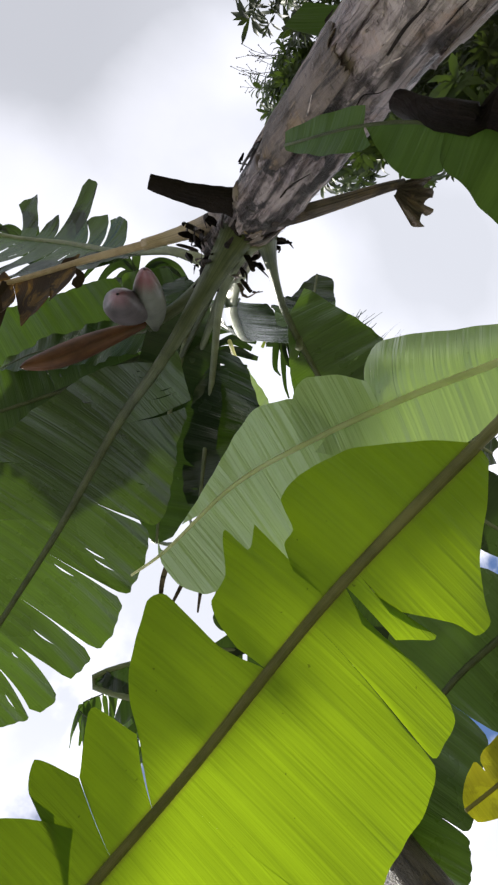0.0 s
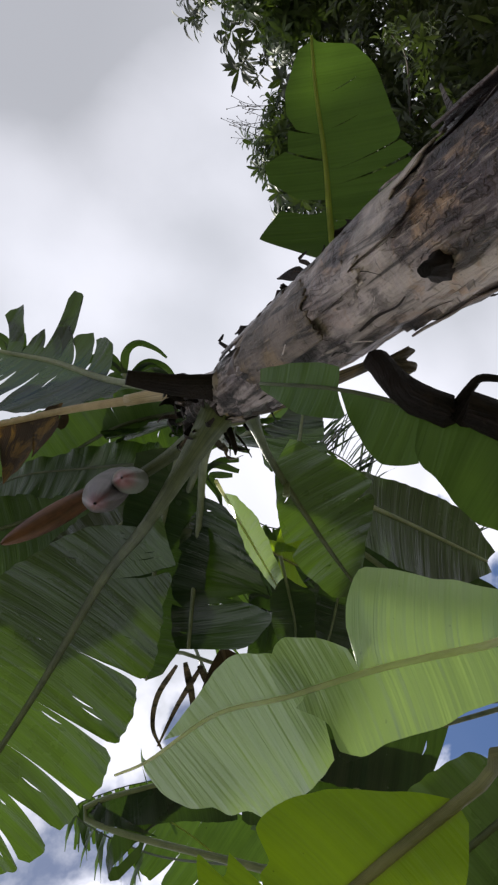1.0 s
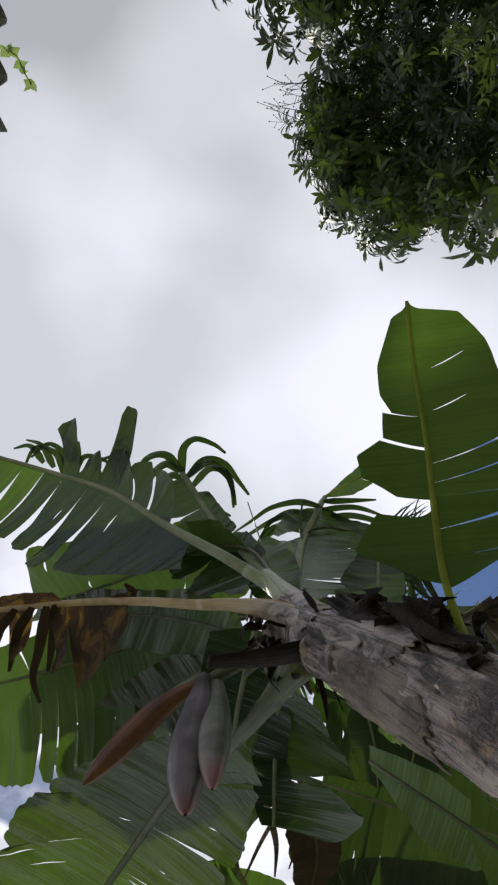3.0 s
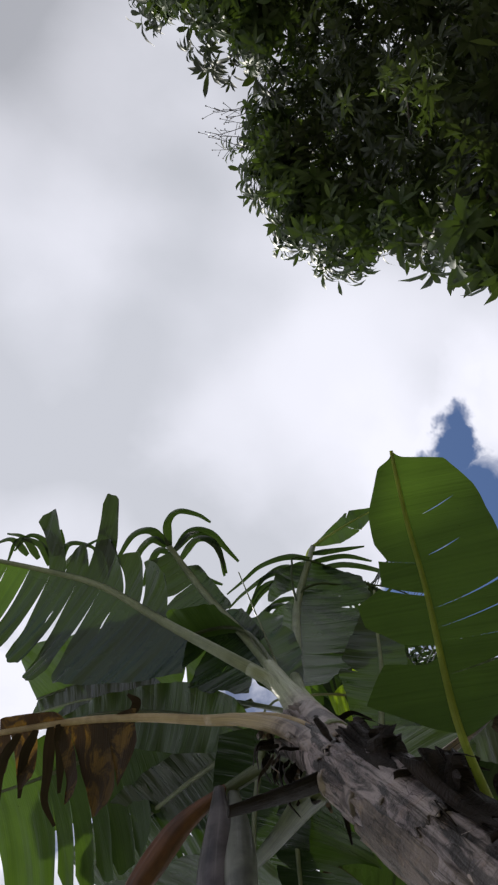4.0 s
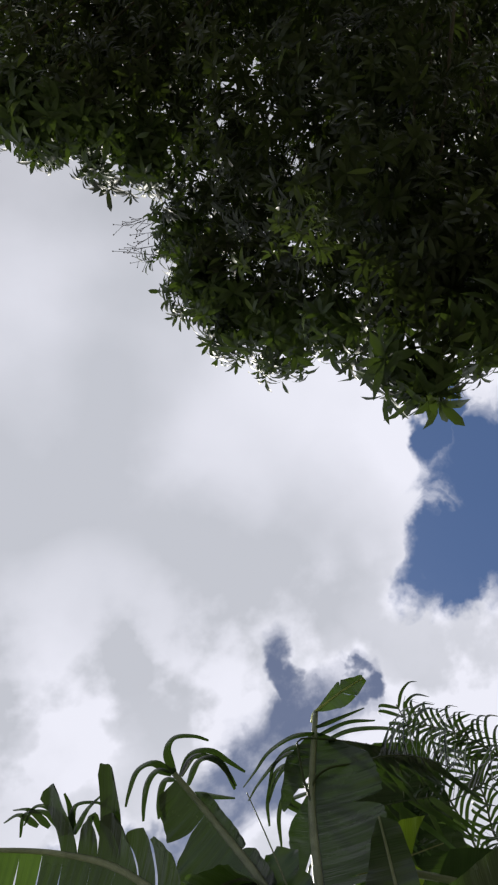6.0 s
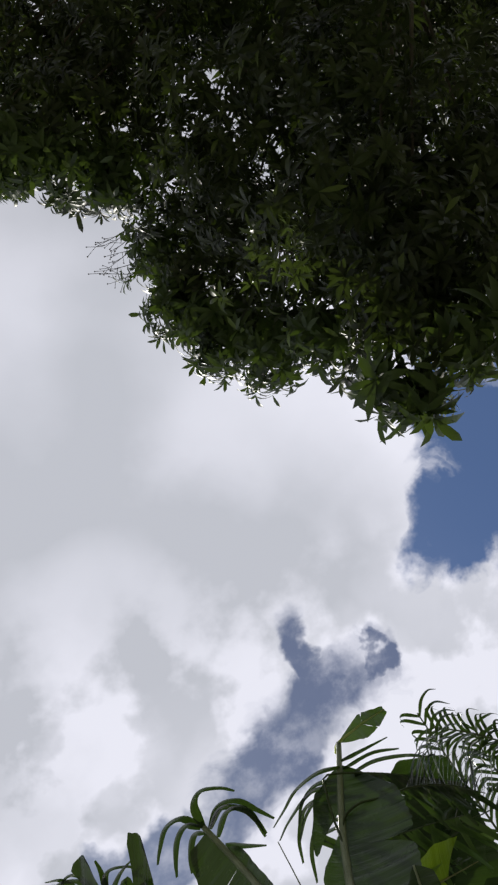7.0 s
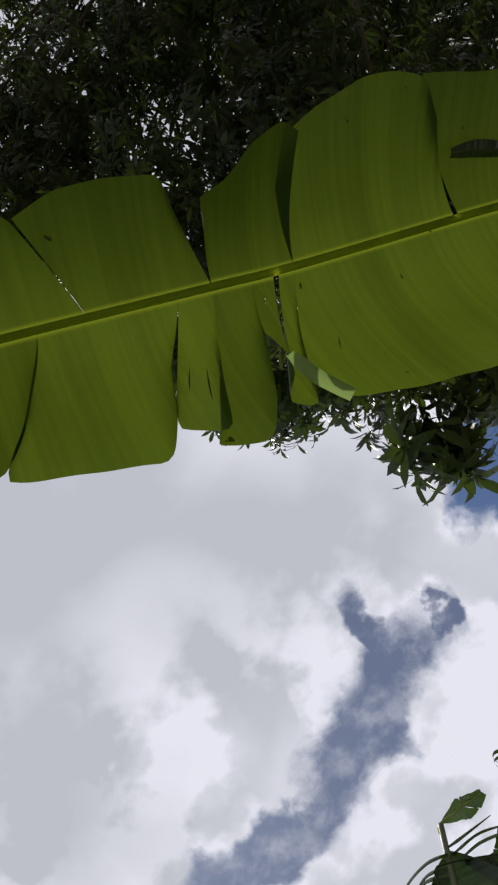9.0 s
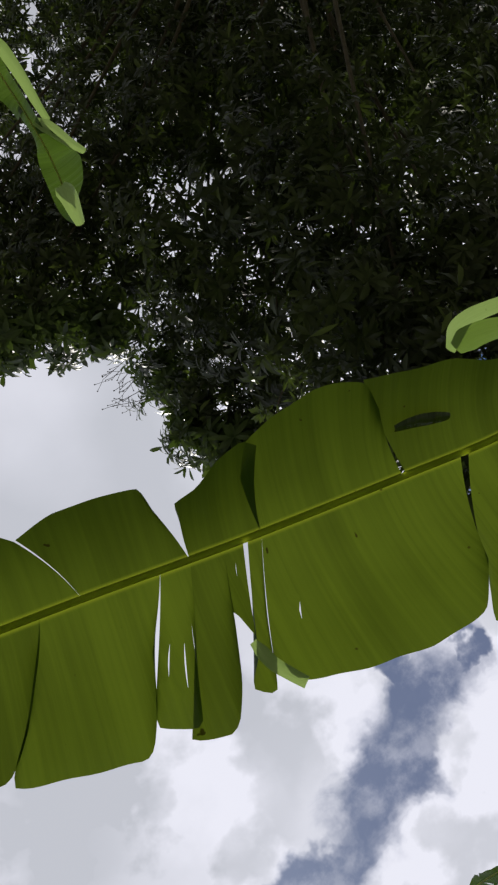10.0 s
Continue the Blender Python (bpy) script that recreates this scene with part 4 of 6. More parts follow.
banana_leaf(PLANT_A, [(-0.984, 1.427, 5.772), (-0.997, 1.508, 5.709), (-1.101, 1.678, 5.459), (-1.181, 1.787, 5.273)], (-0.77, 0.33, 0.54), [
    (0.16, 0.63, 0.439, 0.031, 0.744, 0.066, 0.1),
    (0.63, 1, 0.762, 0.068, 0.986, 0.017, 0.1),
    (0.16, 0.63, 0.461, -0.08, 0.763, -0.073, 0.1),
    (0.63, 1, 0.763, -0.073, 0.994, -0.025, 0.1),
], "mid", (0.012, 0.004), 12, 0.5, 0)
leaves["L11"] = banana_leaf(PLANT_A, [(-0.29, 1.05, 3.4), (-0.202, 1.07, 3.677), (-0.005, 0.996, 3.885), (0.187, 0.926, 4.091), (0.402, 0.83, 4.304), (0.684, 0.696, 4.522), (0.872, 0.597, 4.668)], (-0.73, -0.04, 0.69), [
    (0.5, 0.59, 0.484, 0.08, 0.516, 0.225, 0.3),
    (0.58, 0.68, 0.513, 0.229, 0.579, 0.313, 0.35),
    (0.68, 0.72, 0.605, 0.211, 0.632, 0.258, 0.5),
    (0.76, 0.83, 0.74, 0.161, 0.788, 0.209, 0.4),
    (0.83, 1, 0.829, 0.156, 0.943, 0.25, 0.3),
    (0.5, 0.56, 0.488, -0.035, 0.531, -0.022, 0.3),
    (0.68, 0.86, 0.694, -0.046, 0.853, -0.056, 0.3),
], "dry", (0.022, 0.01), 13, 0.05, 0.07, label="withered brown leaf hanging from a tan stalk")
banana_leaf(PLANT_A, [(-0.325, 0.896, 4.432), (-0.172, 0.769, 4.584), (0.148, 0.523, 4.892), (0.504, 0.271, 5.105), (0.761, 0.095, 5.286)], (-0.45, 0.13, 0.88), [
    (0.43, 0.51, 0.427, 0.343, 0.514, 0.458, 0.3),
    (0.51, 0.57, 0.519, 0.457, 0.593, 0.478, 0.3),
    (0.57, 0.63, 0.598, 0.488, 0.654, 0.479, 0.3),
    (0.63, 0.69, 0.664, 0.487, 0.717, 0.478, 0.3),
    (0.69, 0.75, 0.725, 0.475, 0.776, 0.443, 0.3),
    (0.75, 1, 0.785, 0.452, 0.955, 0.425, 0.3),
    (0.2, 0.43, 0.187, 0.212, 0.43, 0.327, 0.2),
    (0.16, 0.47, 0.212, -0.163, 0.489, -0.18, 0.1),
    (0.47, 0.77, 0.498, -0.185, 0.776, -0.176, 0.1),
    (0.77, 1, 0.786, -0.181, 0.988, -0.146, 0.1),
], "lit", (0.018, 0.006), 14, 0.15, 0, slits=8)
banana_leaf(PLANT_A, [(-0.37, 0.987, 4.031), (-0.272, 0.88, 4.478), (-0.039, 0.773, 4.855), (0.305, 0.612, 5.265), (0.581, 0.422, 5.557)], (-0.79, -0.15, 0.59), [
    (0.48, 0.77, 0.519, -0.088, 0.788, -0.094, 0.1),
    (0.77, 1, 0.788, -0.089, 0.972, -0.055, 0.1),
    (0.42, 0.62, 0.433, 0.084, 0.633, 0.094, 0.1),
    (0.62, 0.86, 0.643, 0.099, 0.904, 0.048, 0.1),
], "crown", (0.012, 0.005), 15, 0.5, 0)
UPPER_SIDE = [
    (0.832, 1.000, [(0.854, -0.092), (0.872, -0.123), (0.903, -0.15), (0.94, -0.131)], 0.6),
    (0.769, 0.832, [(0.782, -0.074), (0.787, -0.105), (0.811, -0.109), (0.832, -0.107), (0.853, -0.093)], 0.6),
    (0.724, 0.769, [(0.718, -0.106), (0.727, -0.116), (0.745, -0.104), (0.759, -0.084), (0.771, -0.074), (0.77, -0.058)], 0.85),
    (0.628, 0.724, [(0.639, -0.097), (0.645, -0.13), (0.66, -0.143), (0.679, -0.145), (0.703, -0.132), (0.724, -0.111), (0.729, -0.074)], 0.6),
    (0.420, 0.625, [(0.402, -0.073), (0.453, -0.102), (0.522, -0.106), (0.544, -0.101), (0.561, -0.105), (0.585, -0.123), (0.622, -0.13), (0.646, -0.136)], 0.6),
]
LOWER_SIDE = [
    (0.420, 0.580, [(0.514, 0.207), (0.557, 0.198), (0.592, 0.185), (0.634, 0.179), (0.621, 0.137)], 0.75),
    (0.586, 0.724, [(0.615, 0.121), (0.634, 0.163), (0.669, 0.172), (0.695, 0.17), (0.729, 0.159), (0.745, 0.149), (0.749, 0.122)], 0.75),
    (0.724, 0.733, [(0.747, 0.106), (0.752, 0.137), (0.756, 0.154), (0.765, 0.144), (0.757, 0.119)], 0.75),
    (0.736, 0.748, [(0.753, 0.101), (0.755, 0.088), (0.757, 0.075), (0.759, 0.069)], 0.75),
    (0.748, 0.769, [(0.76, 0.078), (0.768, 0.13), (0.776, 0.165), (0.782, 0.173), (0.8, 0.162), (0.793, 0.142)], 0.75),
    (0.769, 0.787, [(0.788, 0.114), (0.793, 0.15), (0.804, 0.148), (0.814, 0.139), (0.811, 0.117)], 0.85),
    (0.787, 0.856, [(0.805, 0.077), (0.811, 0.124), (0.819, 0.156), (0.826, 0.164), (0.852, 0.154), (0.886, 0.138), (0.875, 0.097)], 0.75),
    (0.856, 1.000, [(0.863, 0.048), (0.875, 0.102), (0.888, 0.134), (0.907, 0.128), (0.935, 0.102), (0.952, 0.055)], 0.75),
]
leaves["L14"] = lobed_leaf(PLANT_C, [(-1.62, 4.42, 1.9), (-1.2, 4.2, 2.08), (-0.80, 4.095, 2.205), (-0.55, 4.083, 2.214), (-0.383, 4.089, 2.214), (-0.172, 4.100, 2.216), (-0.074, 4.107, 2.211), (0.061, 4.118, 2.206), (0.25, 4.13, 2.19), (0.42, 4.14, 2.165)], (0.05, 0.12, 0.99), UPPER_SIDE + LOWER_SIDE, "bright2", (0.0058, 0.0042), 17, ripple=0.002, slits=((6, 0.86, 0.6, 0.72), (10, 0.3, 0.55, 0.75), (10, 0.5, 0.62, 0.85), (10, 0.7, 0.6, 0.8), (8, 0.5, 0.3, 0.5)), label="long translucent olive-green leaf with torn lobes")
leaves["young"] = lobed_leaf(PLANT_E, [(-0.12, 6.2, 2.23), (-0.1, 5.6, 2.5), (-0.114, 5.277, 2.49), (-0.128, 5.052, 2.46), (-0.14, 4.934, 2.44), (-0.147, 4.823, 2.42), (-0.141, 4.681, 2.39)], (-0.24, -0.19, 0.95), [
    (0.619, 0.874, [(0.667, 0.017), (0.745, 0.016), (0.808, 0.015), (0.857, 0.014), (0.878, 0.013)], 0.3),
    (0.865, 1.000, [(0.862, 0.015), (0.90, 0.034), (0.935, 0.048), (0.96, 0.036), (0.985, 0.006)], 0.1),
    (0.619, 0.838, [(0.651, -0.026), (0.706, -0.029), (0.772, -0.041), (0.813, -0.021), (0.836, -0.017)], -0.2),
    (0.826, 1.000, [(0.831, -0.012), (0.869, -0.009), (0.928, -0.024), (0.979, -0.022), (1.0, -0.003)], -0.1),
], "mid", (0.0025, 0.0015), 18, ripple=0.008, label="young pale green leaf partly rolled")
banana_leaf(PLANT_B, [(-1.85, 0.3, 2.2), (-1.9, 0.1, 2.8), (-1.611, -0.09, 3.105), (-1.441, -0.241, 3.07), (-1.289, -0.349, 3.023), (-1.199, -0.421, 3.006)], (-0.42, -0.34, 0.84), [
    (0.81, 0.93, 0.845, -0.092, 0.929, -0.074, 0.1),
    (0.93, 1, 0.941, -0.077, 0.986, -0.044, 0.1),
    (0.81, 1, 0.863, 0.099, 0.994, 0.038, 0.1),
], "yellow", (0.01, 0.005), 19, 0.5, 0)
banana_leaf(PLANT_B, [(-1.85, 0.3, 2.2), (-1.8, 0.35, 2.7), (-1.552, 0.314, 3.047), (-1.46, 0.132, 3.207), (-1.403, -0.004, 3.299), (-1.333, -0.225, 3.408), (-1.357, -0.561, 3.567), (-1.412, -0.935, 3.621)], (-0.65, 0.34, 0.68), [
    (0.5, 0.68, 0.577, 0.223, 0.666, 0.179, 0.1),
    (0.68, 0.84, 0.68, 0.176, 0.833, 0.257, 0.1),
    (0.84, 1, 0.846, 0.255, 0.937, 0.291, 0.1),
    (0.5, 0.68, 0.521, -0.199, 0.67, -0.235, 0.1),
    (0.68, 1, 0.67, -0.235, 0.99, -0.121, 0.1),
], "deep", (0.016, 0.008), 20, 0.5, 0)
banana_leaf(PLANT_A, [(-0.3, 1.03, 3.66), (-0.554, 0.041, 5.327), (-0.824, 0.016, 5.171), (-1.103, 0.016, 5.009), (-1.418, 0.031, 4.838), (-1.709, 0.06, 4.669), (-2.037, 0.077, 4.495)], (-0.49, -0.26, 0.83), [
    (0.72, 0.81, 0.701, 0.404, 0.813, 0.387, 0.1),
    (0.81, 1, 0.821, 0.394, 0.988, 0.403, 0.1),
    (0.69, 0.81, 0.699, -0.391, 0.806, -0.416, 0.1),
    (0.81, 1, 0.819, -0.401, 0.982, -0.35, 0.1),
], "crown", (0.018, 0.008), 22, 0.5, 0, slits=6)
banana_leaf(PLANT_D, [(-1.3, -0.6, 4.2), (-0.477, -0.766, 4.836), (-0.733, -0.537, 4.751), (-1.128, -0.409, 4.753), (-1.546, -0.33, 4.655), (-2.011, -0.322, 4.556)], (-0.26, -0.4, 0.88), [
    (0.48, 0.67, 0.382, -0.373, 0.696, 0.164, 0.1),
    (0.67, 1, 0.705, 0.152, 0.995, 0.213, 0.1),
    (0.48, 0.67, 0.24, -0.024, 0.663, -0.22, 0.15),
    (0.67, 1, 0.674, -0.222, 0.95, -0.228, 0.15),
], "crown", (0.018, 0.008), 24, 0.5, 0)
banana_leaf(PLANT_A, [(-0.3, 1.03, 3.66), (-0.281, 0.503, 4.532), (-0.121, 0.448, 4.891), (0.092, 0.368, 5.162), (0.383, 0.136, 5.467), (0.581, -0.083, 5.642)], (-0.78, -0.17, 0.6), [
    (0.44, 0.68, 0.547, -0.2, 0.722, -0.235, 0.1),
    (0.68, 1, 0.736, -0.244, 0.871, -0.221, 0.1),
    (0.44, 0.68, 0.429, 0.176, 0.666, 0.246, 0.1),
    (0.68, 1, 0.687, 0.244, 0.986, 0.238, 0.1),
], "deep", (0.016, 0.006), 26, 0.5, 0)
banana_leaf(PLANT_A, [(-0.689, 0.846, 3.875), (-0.697, 0.967, 3.967), (-0.768, 1.114, 4.143), (-0.814, 1.269, 4.325), (-0.823, 1.422, 4.413)], (-0.38, -0.77, 0.51), [
    (0.11, 0.48, 0.187, 0.094, 0.518, 0.18, 0.1),
    (0.48, 1, 0.554, 0.166, 0.941, 0.044, 0.1),
    (0.11, 0.48, 0.167, -0.154, 0.494, -0.115, 0.1),
    (0.48, 1, 0.525, -0.108, 0.956, -0.083, 0.1),
], "crown", (0.014, 0.005), 27, 0.5, 0)
banana_leaf(PLANT_D, [(-1.3, -0.6, 4.2), (-1.799, -1.242, 5.113), (-1.548, -1.144, 5.368), (-1.269, -1.058, 5.632), (-0.988, -1.056, 5.913), (-0.858, -1.177, 6.075)], (-0.54, -0.43, 0.73), [
    (0.61, 0.76, 0.329, -0.543, 0.75, -0.208, 0.1),
    (0.76, 1, 0.76, -0.19, 0.98, -0.038, 0.1),
    (0.61, 0.69, 0.608, 0.258, 0.692, 0.298, 0.2),
    (0.69, 0.76, 0.702, 0.318, 0.764, 0.281, 0.2),
    (0.76, 0.84, 0.782, 0.306, 0.843, 0.284, 0.2),
    (0.84, 1, 0.884, 0.222, 0.921, 0.26, 0.2),
], "mid", (0.008, 0.004), 28, 0.5, 0)
leaves["G9"] = banana_leaf(PLANT_A, [(-0.683, 0.323, 4.539), (-0.847, 0.102, 4.535), (-0.944, -0.109, 4.544), (-0.963, -0.315, 4.569)], (-0.17, 0.12, 0.98), [
    (0.27, 1, 0.453, -0.133, 0.914, -0.095, 0.3),
    (0.27, 1, 0.444, 0.129, 0.848, 0.077, 0.3),
], "withered", (0.012, 0.005), 29, 0.5, 0, label="dark withered leaf hanging down")
banana_leaf(PLANT_A, [(-0.3, 1.03, 3.66), (-0.298, 1.162, 4.57), (-0.057, 1.047, 4.864), (0.205, 0.789, 5.191), (0.566, 0.51, 5.548)], (-0.34, 0.56, 0.75), [
    (0.38, 0.55, 0.425, -0.138, 0.541, -0.179, 0.1),
    (0.55, 1, 0.55, -0.19, 0.922, -0.366, 0.1),
    (0.38, 0.55, 0.439, 0.272, 0.651, 0.333, 0.1),
    (0.55, 1, 0.683, 0.329, 1.073, 0.449, 0.1),
], "lit", (0.016, 0.006), 30, 0.5, 0, slits=5)
banana_leaf(PLANT_D, [(-1.3, -0.6, 4.2), (-0.919, 0.183, 6.035), (-1.336, 0.491, 6.212), (-1.733, 0.567, 6.306), (-2.111, 0.486, 6.314)], (-0.32, -0.46, 0.83), [
    (0.69, 0.89, 0.735, 0.333, 0.854, 0.215, 0.1),
    (0.89, 1, 0.86, 0.222, 0.965, 0.178, 0.15),
    (0.69, 0.89, 0.778, -0.534, 0.979, -0.254, 0.1),
    (0.89, 1, 0.984, -0.255, 1.05, -0.204, 0.1),
], "crown", (0.016, 0.006), 31, 0.5, 0)
banana_leaf(PLANT_D, [(-1.3, -0.6, 4.2), (-1.528, 0.024, 5.576), (-1.662, 0.317, 5.926), (-1.742, 0.746, 6.172), (-1.757, 1.004, 6.245)], (-0.32, -0.63, 0.7), [
    (0.6, 0.9, 0.605, 0.288, 0.94, 0.361, 0.1),
    (0.9, 1, 0.939, 0.319, 1.006, 0.168, 0.2),
    (0.6, 0.81, 0.564, -0.382, 0.791, -0.342, 0.1),
    (0.81, 1, 0.804, -0.33, 0.996, -0.185, 0.1),
], "crown", (0.016, 0.006), 32, 0.5, 0)
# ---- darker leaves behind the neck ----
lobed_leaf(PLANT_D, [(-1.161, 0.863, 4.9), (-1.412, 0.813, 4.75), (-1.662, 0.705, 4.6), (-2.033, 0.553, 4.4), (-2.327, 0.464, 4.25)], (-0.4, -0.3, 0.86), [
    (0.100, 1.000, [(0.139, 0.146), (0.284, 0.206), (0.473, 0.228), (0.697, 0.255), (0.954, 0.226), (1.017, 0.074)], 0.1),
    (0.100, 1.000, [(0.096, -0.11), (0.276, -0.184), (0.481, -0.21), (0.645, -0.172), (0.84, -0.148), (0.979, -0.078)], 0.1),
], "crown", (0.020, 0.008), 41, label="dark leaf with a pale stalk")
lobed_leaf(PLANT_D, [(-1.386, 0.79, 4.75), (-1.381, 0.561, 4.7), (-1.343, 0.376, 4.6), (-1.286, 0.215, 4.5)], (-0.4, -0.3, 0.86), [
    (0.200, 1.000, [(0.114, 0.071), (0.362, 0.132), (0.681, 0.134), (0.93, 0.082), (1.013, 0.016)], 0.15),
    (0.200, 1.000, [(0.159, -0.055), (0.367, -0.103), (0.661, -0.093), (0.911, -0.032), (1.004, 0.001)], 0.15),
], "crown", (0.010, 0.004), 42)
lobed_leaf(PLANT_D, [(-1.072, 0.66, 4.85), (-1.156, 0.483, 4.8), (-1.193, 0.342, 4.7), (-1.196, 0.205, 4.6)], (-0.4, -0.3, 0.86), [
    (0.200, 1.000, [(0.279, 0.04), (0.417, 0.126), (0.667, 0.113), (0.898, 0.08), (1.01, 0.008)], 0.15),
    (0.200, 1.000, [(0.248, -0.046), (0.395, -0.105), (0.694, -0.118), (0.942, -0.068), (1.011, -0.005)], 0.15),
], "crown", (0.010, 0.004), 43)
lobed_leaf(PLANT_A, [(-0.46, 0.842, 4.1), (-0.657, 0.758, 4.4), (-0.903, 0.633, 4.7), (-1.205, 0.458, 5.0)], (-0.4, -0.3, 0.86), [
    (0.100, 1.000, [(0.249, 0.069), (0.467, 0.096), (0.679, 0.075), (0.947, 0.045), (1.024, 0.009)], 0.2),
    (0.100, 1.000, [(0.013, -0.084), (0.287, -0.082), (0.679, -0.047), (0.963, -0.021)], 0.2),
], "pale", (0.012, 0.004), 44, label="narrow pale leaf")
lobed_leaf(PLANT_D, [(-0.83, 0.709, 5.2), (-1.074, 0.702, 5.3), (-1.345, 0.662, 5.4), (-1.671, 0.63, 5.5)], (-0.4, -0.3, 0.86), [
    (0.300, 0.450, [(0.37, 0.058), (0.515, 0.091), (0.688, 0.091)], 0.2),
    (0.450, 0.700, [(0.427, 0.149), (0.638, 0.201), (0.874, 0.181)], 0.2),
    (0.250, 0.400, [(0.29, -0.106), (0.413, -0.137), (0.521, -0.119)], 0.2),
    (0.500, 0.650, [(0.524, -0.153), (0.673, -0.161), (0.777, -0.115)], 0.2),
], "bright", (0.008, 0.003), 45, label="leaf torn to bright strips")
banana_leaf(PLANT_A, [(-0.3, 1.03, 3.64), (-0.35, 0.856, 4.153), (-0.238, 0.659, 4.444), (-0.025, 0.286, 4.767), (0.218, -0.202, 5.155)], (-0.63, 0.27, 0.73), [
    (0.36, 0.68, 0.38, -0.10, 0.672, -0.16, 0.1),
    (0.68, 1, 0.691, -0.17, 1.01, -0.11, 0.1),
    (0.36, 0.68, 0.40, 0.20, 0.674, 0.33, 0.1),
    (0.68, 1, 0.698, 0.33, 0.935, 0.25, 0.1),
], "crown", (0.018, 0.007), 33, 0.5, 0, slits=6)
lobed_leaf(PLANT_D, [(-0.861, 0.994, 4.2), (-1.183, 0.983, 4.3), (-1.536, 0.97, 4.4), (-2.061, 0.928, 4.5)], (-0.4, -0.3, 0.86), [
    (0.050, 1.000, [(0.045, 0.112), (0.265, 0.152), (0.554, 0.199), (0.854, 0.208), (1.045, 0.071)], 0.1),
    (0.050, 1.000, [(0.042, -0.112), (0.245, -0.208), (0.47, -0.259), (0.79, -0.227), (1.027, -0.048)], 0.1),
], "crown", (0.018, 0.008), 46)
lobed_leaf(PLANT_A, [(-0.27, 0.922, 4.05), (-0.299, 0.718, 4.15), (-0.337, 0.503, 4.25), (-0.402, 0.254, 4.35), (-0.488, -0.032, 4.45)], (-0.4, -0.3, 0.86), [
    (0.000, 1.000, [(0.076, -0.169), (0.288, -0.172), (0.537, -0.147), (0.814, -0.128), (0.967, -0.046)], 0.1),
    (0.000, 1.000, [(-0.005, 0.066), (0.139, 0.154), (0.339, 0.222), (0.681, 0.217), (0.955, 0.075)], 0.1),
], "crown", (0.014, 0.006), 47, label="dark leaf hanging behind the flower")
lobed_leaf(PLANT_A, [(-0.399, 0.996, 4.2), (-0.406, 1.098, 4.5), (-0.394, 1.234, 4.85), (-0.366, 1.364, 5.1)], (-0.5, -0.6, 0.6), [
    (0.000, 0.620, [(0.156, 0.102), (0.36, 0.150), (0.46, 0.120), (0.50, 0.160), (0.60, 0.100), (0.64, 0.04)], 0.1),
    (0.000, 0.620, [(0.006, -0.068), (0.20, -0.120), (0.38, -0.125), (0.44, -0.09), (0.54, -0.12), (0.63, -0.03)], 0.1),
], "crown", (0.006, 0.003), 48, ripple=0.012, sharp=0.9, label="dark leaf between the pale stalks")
lobed_leaf(PLANT_A, [(-0.274, 0.852, 4.15), (-0.131, 0.831, 4.4), (0.065, 0.767, 4.65), (0.292, 0.678, 4.85), (0.447, 0.56, 5)], (-0.6, -0.3, 0.7), [
    (0.000, 1.000, [(0.128, -0.105), (0.388, -0.13), (0.625, -0.096), (0.84, -0.06), (0.977, -0.025)], 0.1),
    (0.000, 1.000, [(0.048, 0.084), (0.351, 0.156), (0.642, 0.15), (0.89, 0.088), (0.991, 0.02)], 0.1),
], "deep", (0.010, 0.004), 49, ripple=0.012, label="dark leaf behind the tan stalk")
ribbon(leaves["L9"], [(-0.019, 1.438, 5.373), (0.011, 1.563, 5.37), (-0.036, 1.638, 5.351), (-0.143, 1.634, 5.323), (-0.222, 1.6, 5.305)], 0.058, LEAF["crown"], facing=(0.3, 0.5, 0.8))
ribbon(leaves["L9"], [(-0.051, 1.424, 5.366), (-0.119, 1.538, 5.337), (-0.226, 1.543, 5.309), (-0.323, 1.469, 5.289), (-0.404, 1.403, 5.273)], 0.058, LEAF["crown"], facing=(0.3, 0.5, 0.8))
ribbon(leaves["L9"], [(-0.085, 1.362, 5.362), (-0.153, 1.492, 5.332), (-0.245, 1.497, 5.308), (-0.312, 1.405, 5.298), (-0.348, 1.328, 5.295)], 0.058, LEAF["crown"], facing=(0.3, 0.5, 0.8))
ribbon(leaves["L9"], [(-0.003, 1.453, 5.376), (0.093, 1.511, 5.396), (0.183, 1.475, 5.423), (0.236, 1.362, 5.447), (0.261, 1.282, 5.461)], 0.058, LEAF["crown"], facing=(0.3, 0.5, 0.8))
ribbon(leaves["L9"], [(-0.004, 1.437, 5.377), (0.075, 1.465, 5.395), (0.132, 1.399, 5.416), (0.161, 1.287, 5.433), (0.172, 1.191, 5.445)], 0.058, LEAF["crown"], facing=(0.3, 0.5, 0.8))
ribbon(leaves["L9"], [(-0.021, 1.406, 5.375), (0.04, 1.403, 5.391), (0.078, 1.291, 5.411), (0.087, 1.195, 5.422)], 0.058, LEAF["crown"], facing=(0.3, 0.5, 0.8))
ribbon(leaves["L9"], [(-0.119, 1.316, 5.357), (-0.213, 1.29, 5.334), (-0.337, 1.264, 5.303)], 0.058, LEAF["crown"], facing=(0.3, 0.5, 0.8))
ribbon(leaves["L9"], [(-0.051, 1.417, 5.366), (-0.136, 1.523, 5.334), (-0.277, 1.467, 5.302), (-0.34, 1.312, 5.298)], 0.058, LEAF["crown"], facing=(0.3, 0.5, 0.8))
